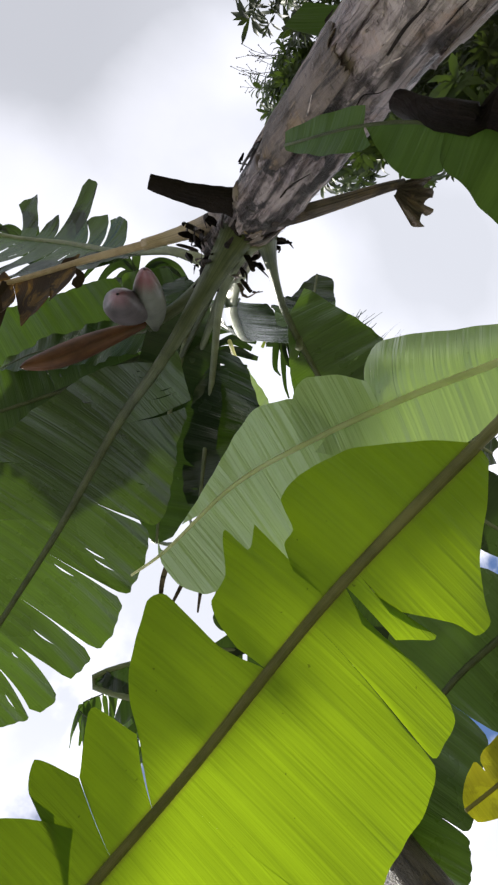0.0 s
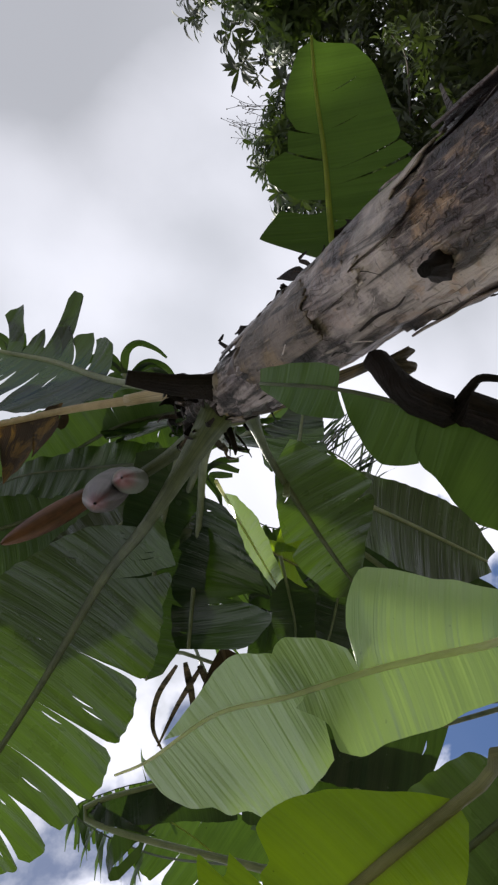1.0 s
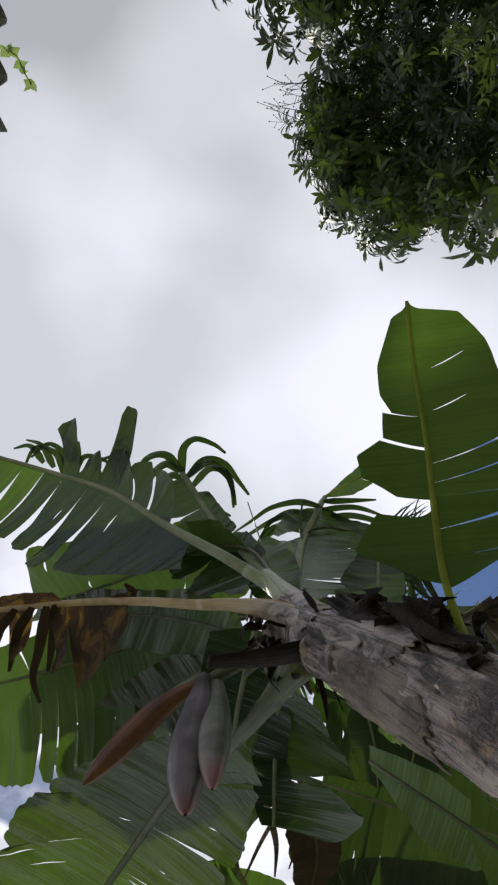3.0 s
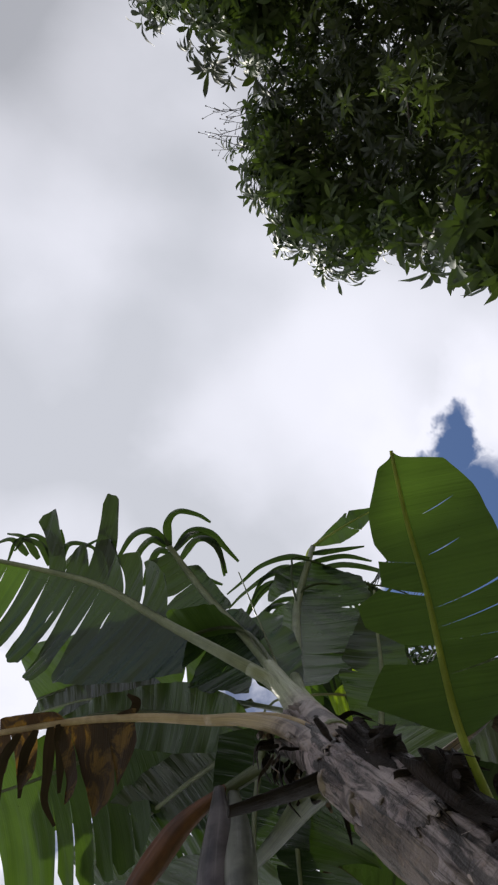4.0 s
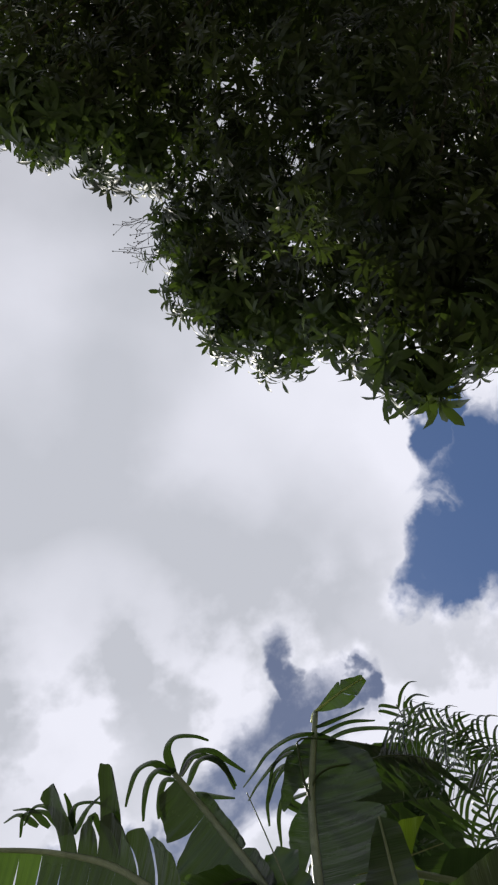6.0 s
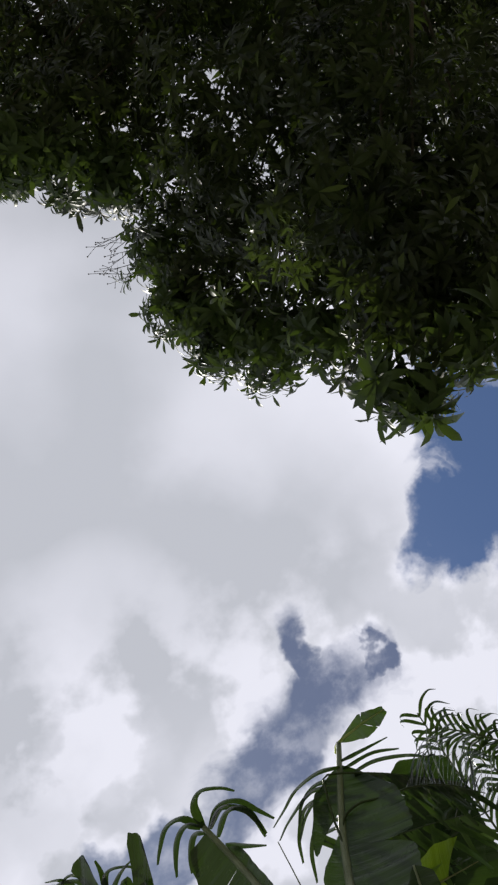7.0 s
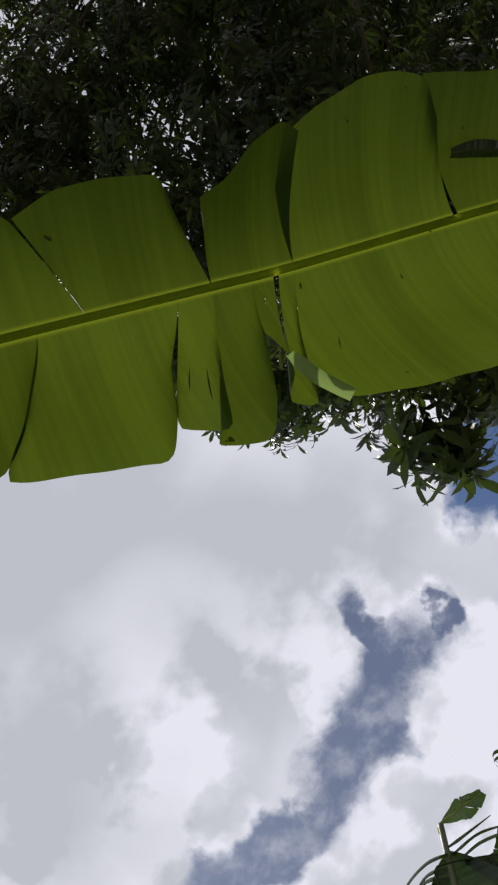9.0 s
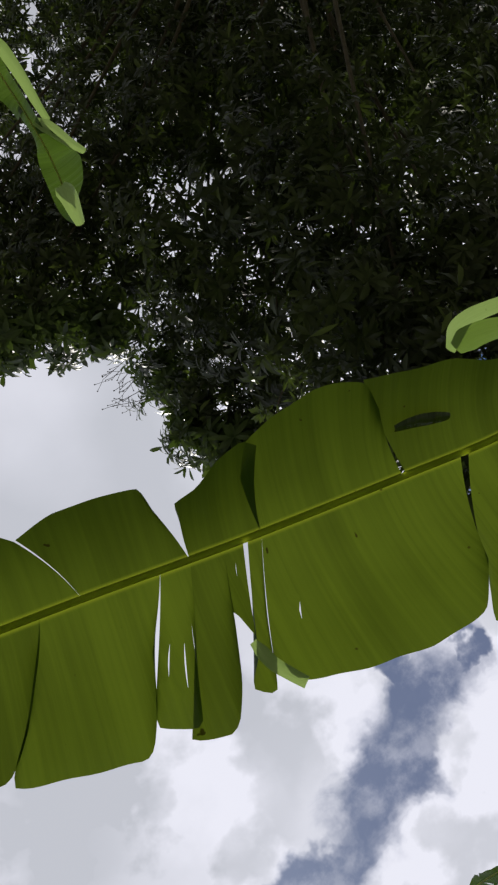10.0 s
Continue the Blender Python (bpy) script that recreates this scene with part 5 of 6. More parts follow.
ribbon(leaves["L10"], [(-0.915, 1.442, 5.529), (-0.78, 1.436, 5.565), (-0.633, 1.359, 5.611), (-0.54, 1.249, 5.645), (-0.461, 1.158, 5.674)], 0.058, LEAF["crown"], facing=(0.3, 0.5, 0.8))
ribbon(leaves["L10"], [(-0.886, 1.371, 5.543), (-0.751, 1.364, 5.579), (-0.656, 1.273, 5.612), (-0.614, 1.149, 5.634)], 0.058, LEAF["crown"], facing=(0.3, 0.5, 0.8))
ribbon(leaves["L10"], [(-0.893, 1.267, 5.55), (-0.757, 1.278, 5.585), (-0.662, 1.186, 5.618), (-0.604, 1.044, 5.646)], 0.058, LEAF["crown"], facing=(0.3, 0.5, 0.8))
ribbon(leaves["L10"], [(-0.881, 1.197, 5.559), (-0.765, 1.156, 5.593), (-0.705, 1.049, 5.618), (-0.813, 0.949, 5.598), (-0.868, 0.882, 5.589)], 0.058, LEAF["crown"], facing=(0.3, 0.5, 0.8))
ribbon(leaves["L10"], [(-0.871, 1.092, 5.571), (-0.739, 1.05, 5.609), (-0.811, 0.984, 5.596), (-0.87, 0.865, 5.591)], 0.058, LEAF["crown"], facing=(0.3, 0.5, 0.8))
ribbon(leaves["L10"], [(-0.873, 1.318, 5.551), (-0.72, 1.328, 5.591), (-0.561, 1.181, 5.645), (-0.484, 1.072, 5.675)], 0.058, LEAF["crown"], facing=(0.3, 0.5, 0.8))
ribbon(leaves["L10"], [(-0.929, 1.478, 5.522), (-1.078, 1.52, 5.479), (-1.227, 1.562, 5.436)], 0.058, LEAF["crown"], facing=(0.3, 0.5, 0.8))
ribbon(leaves["L10"], [(-0.933, 1.426, 5.526), (-1.114, 1.487, 5.472), (-1.284, 1.478, 5.428)], 0.058, LEAF["crown"], facing=(0.3, 0.5, 0.8))
ribbon(leaves["L10"], [(-0.946, 1.374, 5.526), (-1.118, 1.435, 5.476), (-1.321, 1.428, 5.422), (-1.459, 1.382, 5.39)], 0.058, LEAF["crown"], facing=(0.3, 0.5, 0.8))
ribbon(leaves["L10"], [(-0.927, 1.269, 5.541), (-0.691, 1.257, 5.604), (-0.602, 1.078, 5.643), (-0.597, 0.904, 5.66)], 0.058, LEAF["crown"], facing=(0.3, 0.5, 0.8))
ribbon(leaves["L10"], [(-0.902, 1.128, 5.559), (-0.734, 1.12, 5.605), (-0.66, 0.977, 5.637), (-0.657, 0.767, 5.655)], 0.058, LEAF["crown"], facing=(0.3, 0.5, 0.8))
ribbon(leaves["L8"], [(0.546, 1.239, 5.363), (0.467, 1.364, 5.332), (0.37, 1.444, 5.299)], 0.045, LEAF["crown"], facing=(0.3, 0.5, 0.8))
ribbon(leaves["L8"], [(0.562, 1.254, 5.366), (0.527, 1.391, 5.345), (0.411, 1.397, 5.314), (0.364, 1.354, 5.305)], 0.045, LEAF["crown"], facing=(0.3, 0.5, 0.8))
ribbon(leaves["L8"], [(0.577, 1.268, 5.369), (0.644, 1.385, 5.377), (0.733, 1.411, 5.398), (0.8, 1.317, 5.424)], 0.045, LEAF["crown"], facing=(0.3, 0.5, 0.8))
ribbon(leaves["L8"], [(0.667, 1.294, 5.391), (0.761, 1.395, 5.407), (0.85, 1.405, 5.43)], 0.045, LEAF["crown"], facing=(0.3, 0.5, 0.8))
ribbon(leaves["L8"], [(0.726, 1.306, 5.405), (0.819, 1.377, 5.424), (0.904, 1.342, 5.449)], 0.045, LEAF["crown"], facing=(0.3, 0.5, 0.8))
ribbon(leaves["L8"], [(0.546, 1.239, 5.363), (0.556, 1.39, 5.353), (0.576, 1.464, 5.352)], 0.045, LEAF["crown"], facing=(0.3, 0.5, 0.8))
ribbon(leaves["L8"], [(0.606, 1.267, 5.377), (0.672, 1.369, 5.386), (0.789, 1.378, 5.416), (0.825, 1.256, 5.436)], 0.045, LEAF["crown"], facing=(0.3, 0.5, 0.8))
ribbon(leaves["L8"], [(0.487, 1.227, 5.349), (0.436, 1.335, 5.326), (0.394, 1.156, 5.33)], 0.045, LEAF["crown"], facing=(0.3, 0.5, 0.8))
ribbon(leaves["young"], [(-0.138, 5.139, 2.482), (-0.154, 5.092, 2.477), (-0.164, 5.015, 2.465), (-0.169, 4.947, 2.455), (-0.173, 4.909, 2.448)], 0.026, LEAF["pale"], "turned_rim", (-0.24, -0.19, 0.95), 0.45, 0.5)
ribbon(leaves["young"], [(-0.149, 4.901, 2.43), (-0.17, 4.87, 2.425), (-0.186, 4.833, 2.415), (-0.203, 4.806, 2.41)], 0.026, LEAF["pale"], "turned_rim", (-0.24, -0.19, 0.95), 0.45, 0.5)
ribbon(leaves["young"], [(-0.138, 4.738, 2.375), (-0.143, 4.709, 2.37), (-0.142, 4.68, 2.365), (-0.141, 4.655, 2.36)], 0.034, LEAF["pale"], "turned_rim", (-0.24, -0.19, 0.95), 0.45, 0.5)
ribbon(leaves["L14"], [(-0.099, 3.995, 2.132), (-0.107, 3.97, 2.122), (-0.119, 3.952, 2.117), (-0.133, 3.934, 2.112)], 0.016, LEAF["pale"], "turned_strip", (0.2, 0.3, 0.9), 0.85, 0.3)
ribbon(leaves["L14"], [(-0.58, 4.232, 2.3), (-0.619, 4.262, 2.32), (-0.661, 4.275, 2.335), (-0.707, 4.278, 2.345), (-0.755, 4.277, 2.35)], 0.030, LEAF["pale"], "turned_rim", (0.3, -0.2, 0.9), 0.9)
ribbon(leaves["L14"], [(-0.584, 4.23, 2.29), (-0.619, 4.238, 2.3), (-0.666, 4.239, 2.31), (-0.715, 4.231, 2.32)], 0.042, LEAF["fresh"], "turned_lobe", (0.3, -0.2, 0.9), 0.9)
ribbon(leaves["L11"], [(0.495, 0.79, 4.345), (0.481, 0.621, 4.354), (0.476, 0.508, 4.361), (0.424, 0.417, 4.356)], 0.05, LEAF["withered"], facing=(0.3, 0.5, 0.8))
ribbon(leaves["L11"], [(0.547, 0.773, 4.356), (0.576, 0.667, 4.37), (0.57, 0.508, 4.379)], 0.05, LEAF["withered"], facing=(0.3, 0.5, 0.8))
ribbon(leaves["L11"], [(0.608, 0.751, 4.37), (0.655, 0.624, 4.388), (0.644, 0.443, 4.398)], 0.05, LEAF["withered"], facing=(0.3, 0.5, 0.8))
ribbon(leaves["L11"], [(0.464, 0.805, 4.338), (0.443, 0.7, 4.341), (0.426, 0.543, 4.348)], 0.05, LEAF["withered"], facing=(0.3, 0.5, 0.8))
ribbon(leaves["L11"], [(0.201, 0.874, 4.281), (0.19, 0.923, 4.276), (0.226, 0.948, 4.281)], 0.05, LEAF["withered"], facing=(0.3, 0.5, 0.8))
ribbon(leaves["G9"], [(-0.645, 0.03, 4.639), (-0.605, -0.127, 4.669), (-0.628, -0.268, 4.684), (-0.7, -0.356, 4.681)], 0.038, BARK_STRAW, facing=(0.3, 0.5, 0.8))
ribbon(leaves["G9"], [(-0.678, 0.052, 4.629), (-0.772, -0.124, 4.634), (-0.812, -0.287, 4.648)], 0.038, BARK_STRAW, facing=(0.3, 0.5, 0.8))
ribbon(leaves["G9"], [(-0.755, 0.059, 4.612), (-0.706, -0.141, 4.65), (-0.677, -0.349, 4.685)], 0.038, BARK_STRAW, facing=(0.3, 0.5, 0.8))
ribbon(leaves["G9"], [(-0.743, 0.055, 4.615), (-0.858, -0.075, 4.609), (-0.863, -0.234, 4.63)], 0.038, BARK_STRAW, facing=(0.3, 0.5, 0.8))


# ---- stems of the plants beside the path ----
def side_stem(plant, points, r0, r1):
    tube("pseudostem", Rib(points), lambda u: r0 + (r1 - r0) * u, BARK_FAR, plant, 18, 40, rough=0.06)


side_stem(PLANT_B, [(-2.1, 0.25, 0), (-2.05, 0.27, 1.0), (-1.95, 0.3, 1.9), (-1.85, 0.3, 2.3)], 0.12, 0.08)
side_stem(PLANT_C, [(-1.9, 4.7, 0), (-1.85, 4.65, 0.9), (-1.75, 4.55, 1.7), (-1.6, 4.4, 2.0)], 0.10, 0.06)

side_stem(PLANT_D, [(-1.5, -1.0, 0), (-1.5, -0.95, 1.5), (-1.4, -0.8, 3.0), (-1.3, -0.6, 4.3)], 0.13, 0.07)
side_stem(PLANT_E, [(-0.25, 6.3, 0), (-0.22, 6.28, 1.0), (-0.12, 6.22, 2.28)], 0.07, 0.03)
tube("dry_sheath", Rib([(-0.31, 1.055, 3.41), (-0.224, 1.025, 3.373), (-0.10, 0.985, 3.36), (0.041, 0.953, 3.34)]), lambda u: 0.030 * (1 - u) + 0.022, BARK_DARK, PLANT_A, 14, 24, (0.2, 0.5, 1), 0.3, rough=0.15, label="dark dry sheath stub")
tube("dry_sheath", Rib([(-1.95, 0.3, 1.95), (-1.2, 0.78, 2.30), (-0.551, 0.896, 2.45), (-0.506, 0.898, 2.49), (-0.458, 0.908, 2.53), (-0.425, 0.936, 2.585), (-0.402, 1.009, 2.68)]), lambda u: 0.038 - 0.008 * u, BARK_DARK, PLANT_B, 14, 60, (0.2, 0.5, 1), 0.85, rough=0.18, label="dark dry leaf sheath")
tube("twig", Rib([(-0.493, 0.914, 2.49), (-0.504, 0.949, 2.48), (-0.516, 0.969, 2.475), (-0.549, 0.976, 2.46)]), lambda u: 0.011 - 0.005 * u, BARK_DARK, PLANT_B, 8, 12)


# ---- a dry folded leaf behind the stem ----
def build_folded_leaf():
    rib = Rib([(-0.322, 0.985, 3.30), (-0.385, 1.02, 3.292), (-0.499, 1.112, 3.285), (-0.622, 1.216, 3.277), (-0.693, 1.278, 3.29)])
    stalk = tube("dry_stalk", rib, lambda u: 0.028 - 0.014 * u, BARK_STRAW, PLANT_A, 12, 24, flat=0.5, label="dry folded leaf on a brown stalk")
    verts, faces, uvs = [], [], []
    cols, rows = 36, 14
    for i in range(cols + 1):
        p = i / cols
        a = 2.9 + 1.4 * p
        for j in range(rows + 1):
            q = j / rows
            out = 0.028 + q * (0.12 + 0.016 * math.sin(23 * p))
            verts.append((-0.644 - out * math.cos(a + 2.6), 1.232 - out * math.sin(a + 2.6), 3.283 + 0.012 * math.sin(40 * p) * q))
            uvs.append((q * 0.15, p * 0.4))
    w = rows + 1
    for i in range(cols):
        for j in range(rows):
            b = i * w + j
            faces.append((b, b + w, b + w + 1, b + 1))
    mesh_object("dry_blade", verts, faces, BARK_STRAW, stalk, uvs)


build_folded_leaf()


# ---- leaves torn to strips behind the crown ----
def torn_leaf(plant, points, count, length, width, way, look_of, seed, rise=0.1):
    """A midrib that carries only narrow strips of its blade."""
    rib = tube("torn_leaf", Rib(points), lambda u: 0.008 - 0.005 * u, RIB["shade"], plant, 8, 30)
    fringe(rib, points, 0.5, 0.99, count, length, width, way, rise, look_of, seed, 0.45)
    return rib


torn_leaf(PLANT_D, [(-1.3, -0.6, 4.2), (-1.35, 0.1, 5.3), (-1.63, 0.6, 5.84), (-1.97, 0.77, 5.72), (-2.31, 0.93, 5.6), (-2.66, 1.07, 5.48)], 44, 0.40, 0.045, (-0.45, 0.9, 0.05), "crown", 1)
torn_leaf(PLANT_A, [(-0.746, 1.241, 5.176), (-0.80, 1.29, 5.25), (-0.90, 1.33, 5.26), (-1.027, 1.339, 5.223), (-1.225, 1.362, 5.168), (-1.408, 1.328, 5.128), (-1.612, 1.23, 5.095)], 34, 0.30, 0.028, (-0.35, 0.9, -0.1), "crown", 2)
torn_leaf(PLANT_D, [(-1.3, -0.6, 4.2), (-0.95, 0.3, 5.5), (-1.036, 0.827, 5.741), (-1.254, 0.852, 5.681), (-1.472, 0.878, 5.62), (-1.696, 0.886, 5.562)], 40, 0.40, 0.05, (-0.55, -0.8, 0.0), "mid", 3)
torn_leaf(PLANT_A, [(-0.72, 1.22, 5.10), (-0.74, 1.30, 5.28), (-0.77, 1.40, 5.42), (-0.81, 1.447, 5.467), (-1.079, 1.397, 5.408), (-1.32, 1.32, 5.362), (-1.567, 1.226, 5.317)], 30, 0.34, 0.045, (-0.5, -0.75, 0.0), "crown", 4)
torn_leaf(PLANT_D, [(-1.35, -0.6, 4.3), (-1.0, -1.1, 5.4), (-0.605, -1.206, 6.04), (-0.79, -1.003, 5.953), (-1.031, -0.858, 5.864)], 30, 0.26, 0.06, (-0.25, -0.9, 0.0), "mid", 5)


# ---- a cut stub and curls of straw on the stem ----
tube("cut_stub", Rib([(-0.352, 1.10, 2.37), (-0.325, 1.06, 2.338), (-0.291, 1.025, 2.299), (-0.262, 0.998, 2.272)]), lambda u: 0.026 - 0.016 * u * u, BARK_DARK, PLANT_A, 14, 20, rough=0.5, label="dark rotten stub of a cut leaf")
for curl, wide in (
    ([(-0.347, 1.324, 2.373), (-0.318, 1.347, 2.397), (-0.298, 1.384, 2.416), (-0.276, 1.425, 2.424)], 0.05),
    ([(-0.362, 1.338, 2.367), (-0.345, 1.375, 2.385), (-0.343, 1.433, 2.395)], 0.04),
    ([(-0.34, 1.316, 2.377), (-0.305, 1.322, 2.395), (-0.296, 1.357, 2.411)], 0.035),
):
    ribbon(PLANT_A, curl, wide, BARK_STRAW, "straw_curl", (0.3, -0.6, 0.5), 0.3, 0.7)


# ---- flower head ----
def build_flower():
    flower = PLANT_A
    pod("bract", [(-0.09, 0.75, 3.93), (-0.055, 0.70, 3.72), (-0.01, 0.63, 3.5), (0.017, 0.589, 3.29)], 0.064, BRACT, flower, 0.05, label="closed violet-grey bract")
    pod("bract", [(-0.15, 0.745, 3.98), (-0.115, 0.72, 3.75), (-0.065, 0.69, 3.48), (-0.027, 0.673, 3.26)], 0.050, BRACT_GREEN, flower, 0.05, label="closed grey-green bract with a reddish tip")
    pod("bract", [(-0.12, 0.75, 3.95), (0.02, 0.62, 3.95), (0.14, 0.49, 3.88), (0.235, 0.395, 3.79)], 0.05, BRACT_RED, flower, 0.2, label="open red-brown bract")
    tube("flower_stalk", Rib([(-0.29, 1.0, 3.66), (-0.22, 0.86, 3.86), (-0.12, 0.73, 3.96)]), lambda u: 0.03 - 0.008 * u, RIB["deep"], flower)


build_flower()


# ---- feather palm ----
def build_palm():
    palm = thing("feather_palm", (-3.4, 0.2, 0), "slender palm with arching feathery fronds", "palm")
    tube("trunk", Rib([(-3.4, 0.2, 0), (-3.36, 0.22, 2.0), (-3.32, 0.27, 4.0), (-3.3, 0.3, 5.35)]), lambda u: 0.10 - 0.04 * u, BARK_FAR, palm, 14, 30, rough=0.05)
    fronds = (
        [(-3.3, 0.3, 5.3), (-2.63, -0.49, 6.45), (-2.52, -0.06, 6.66), (-2.42, 0.31, 6.87), (-2.28, 0.70, 6.98), (-2.17, 1.0, 7.04)],
        [(-3.3, 0.3, 5.3), (-3.24, 0.10, 6.57), (-3.02, 0.44, 6.91), (-2.74, 0.63, 7.07), (-2.33, 0.80, 7.16)],
        [(-3.3, 0.3, 5.3), (-2.88, -0.23, 6.68), (-2.85, 0.14, 6.97), (-2.73, 0.49, 7.08), (-2.76, 0.66, 7.17)],
    )
    for n, points in enumerate(fronds):
        rib, rnd = Rib(points), random.Random(n)
        stalk = tube("frond", rib, lambda u: 0.020 - 0.014 * u, RIB["deep"], palm, 8, 40)
        for k in range(24):
            u = 0.42 + 0.57 * k / 23
            p, t = rib.at(u), rib.along(u)
            s, up = rib.sides(u, np.array((0.0, 0.2, 1.0)))
            for side in (-1, 1):
                size = (0.17 + 0.20 * math.sin(math.pi * min(1, 0.25 + 0.75 * (1 - u)))) * rnd.uniform(0.8, 1.15)
                d = s * side * 0.8 + t * rnd.uniform(0.5, 0.9)
                ribbon(stalk, [p, p + d * size * 0.40 + up * 0.05 * rnd.uniform(0.5, 1.5), p + d * size * 0.72 - np.array((0, 0, size * 0.22)), p + d * size * 0.85 - np.array((0, 0, size * rnd.uniform(0.6, 1.0)))], 0.034, LEAF["crown"], "leaflet", up, 0.1)


build_palm()


# ---- corrugated roof edge with a creeper ----
def build_roof():
    m, n = material("weathered_grey_sheet")
    place = n.add("ShaderNodeTexCoord").outputs["Object"]
    tone = n.math("ADD", n.math("MULTIPLY", n.noise(place, 6.0, 5.0, 0.6), 0.6), n.math("MULTIPLY", n.noise(place, 60.0, 3.0), 0.4))
    surface(n, n.add("ShaderNodeBsdfPrincipled", {"Base Color": n.mix(n.ramp(tone, 0.35, 0.65), n.colour(0.13, 0.13, 0.14), n.colour(0.32, 0.32, 0.34)), "Roughness": 0.8}).outputs[0])
    start, along, out = np.array((0.787, 1.985, 2.98)), np.array((0.262, 0.965, 0.0)), np.array((0.94, -0.26, 0.22))
    pitch, verts, faces = 0.116, [], []
    cols, rows = 240, 10
    for layer in (0.0, 0.006):
        for i in range(cols + 1):
            x = 3.4 * i / cols
            for j in range(rows + 1):
                wave = 0.020 * math.cos(2 * math.pi * x / pitch)
                edge = -0.012 * math.cos(2 * math.pi * x / pitch + 0.6) if j == 0 else 0.0
                verts.append(start + along * x + out * (2.2 * j / rows + edge) + np.array((0, 0, wave + layer)))
    w, half = rows + 1, (cols + 1) * (rows + 1)
    for i in range(cols):
        for j in range(rows):
            a = i * w + j
            faces += [(a, a + w, a + w + 1, a + 1), (a + half, a + half + 1, a + half + w + 1, a + half + w)]
        a, b = i * w, i * w + half
        faces.append((a, b, b + w, a + w))
    for j in range(rows):
        faces.append((j, j + 1, j + 1 + half, j + half))
    house = thing("shed", (1.9, 3.5, 0), "shed with a grey corrugated roof sheet", "shed")
    mesh_object("roof_sheet", verts, faces, m, house)
    wall = bmesh.new()
    bmesh.ops.create_cube(wall, size=1.0, matrix=Matrix.Translation((2.15, 3.5, 1.55)) @ Matrix.Rotation(radians(-15.2), 4, "Z") @ Matrix.Diagonal((0.14, 3.2, 3.1, 1)))
    bmesh.ops.bevel(wall, geom=wall.edges[:], offset=0.01, segments=1, affect="EDGES")
    data = bpy.data.meshes.new("wall")
    wall.to_mesh(data)
    data.materials.append(m)
    side = new("wall", data)
    side.parent, side.matrix_parent_inverse = house, house.matrix_basis.inverted()
    creeper = thing("creeper", (0.80, 2.13, 2.97), "thin creeper with small yellow-green leaves on the roof edge", "creeper")
    stem = Rib([(0.86, 2.16, 3.03), (0.80, 2.135, 2.985), (0.775, 2.105, 2.975), (0.752, 2.08, 2.97)])
    tube("stem", stem, lambda u: 0.0016, RIB["mid"], creeper, 6, 16)
    for u, turn, size in ((0.35, 0.3, 0.020), (0.45, 2.2, 0.017), (0.68, 4.0, 0.017), (0.8, 1.2, 0.010), (1.0, 5.2, 0.018)):
        p = stem.at(u)
        ring = [p + size * np.array((r * math.cos(turn + a), r * math.sin(turn + a), 0.25 * math.sin(2 * a))) for a, r in ((0, 1.2), (0.7, 0.6), (1.4, 1.0), (2.4, 0.55), (3.14, 0.5), (3.9, 0.55), (4.9, 1.0), (5.6, 0.6))]
        mesh_object("leaf", [p] + ring, [(0, k + 1, (k + 1) % 8 + 1) for k in range(8)], LEAF["pale"], creeper, [(0.0, 0.0)] + [(0.01 * k, 0.01) for k in range(8)])


build_roof()


# ---- a fallen leaf caught on the spread blade ----
def build_fallen_leaf():
    rib = Rib([(-0.382, 4.148, 2.172), (-0.411, 4.146, 2.174), (-0.439, 4.141, 2.179), (-0.468, 4.134, 2.186)])
    verts, faces, uvs = [], [], []
    for i in range(15):
        u = i / 14
        s, up = rib.sides(u, np.array((0.14, 0.73, 0.67)))
        half = 0.010 * math.sin(math.pi * min(1.0, 0.06 + 0.88 * u)) ** 0.4
        for k in (-1, -0.5, 0, 0.5, 1):
            verts.append(rib.at(u) + s * half * k + up * (0.001 + 0.002 * k * k))
            uvs.append((u * 0.1, k * 0.02))
    for i in range(14):
        for k in range(4):
            a = i * 5 + k
            faces.append((a, a + 1, a + 6, a + 5))
    tagged(mesh_object("fallen_leaf", verts, faces, LEAF["crown"], None, uvs), "small dark green leaf caught against the banana leaf", "leaf")


build_fallen_leaf()


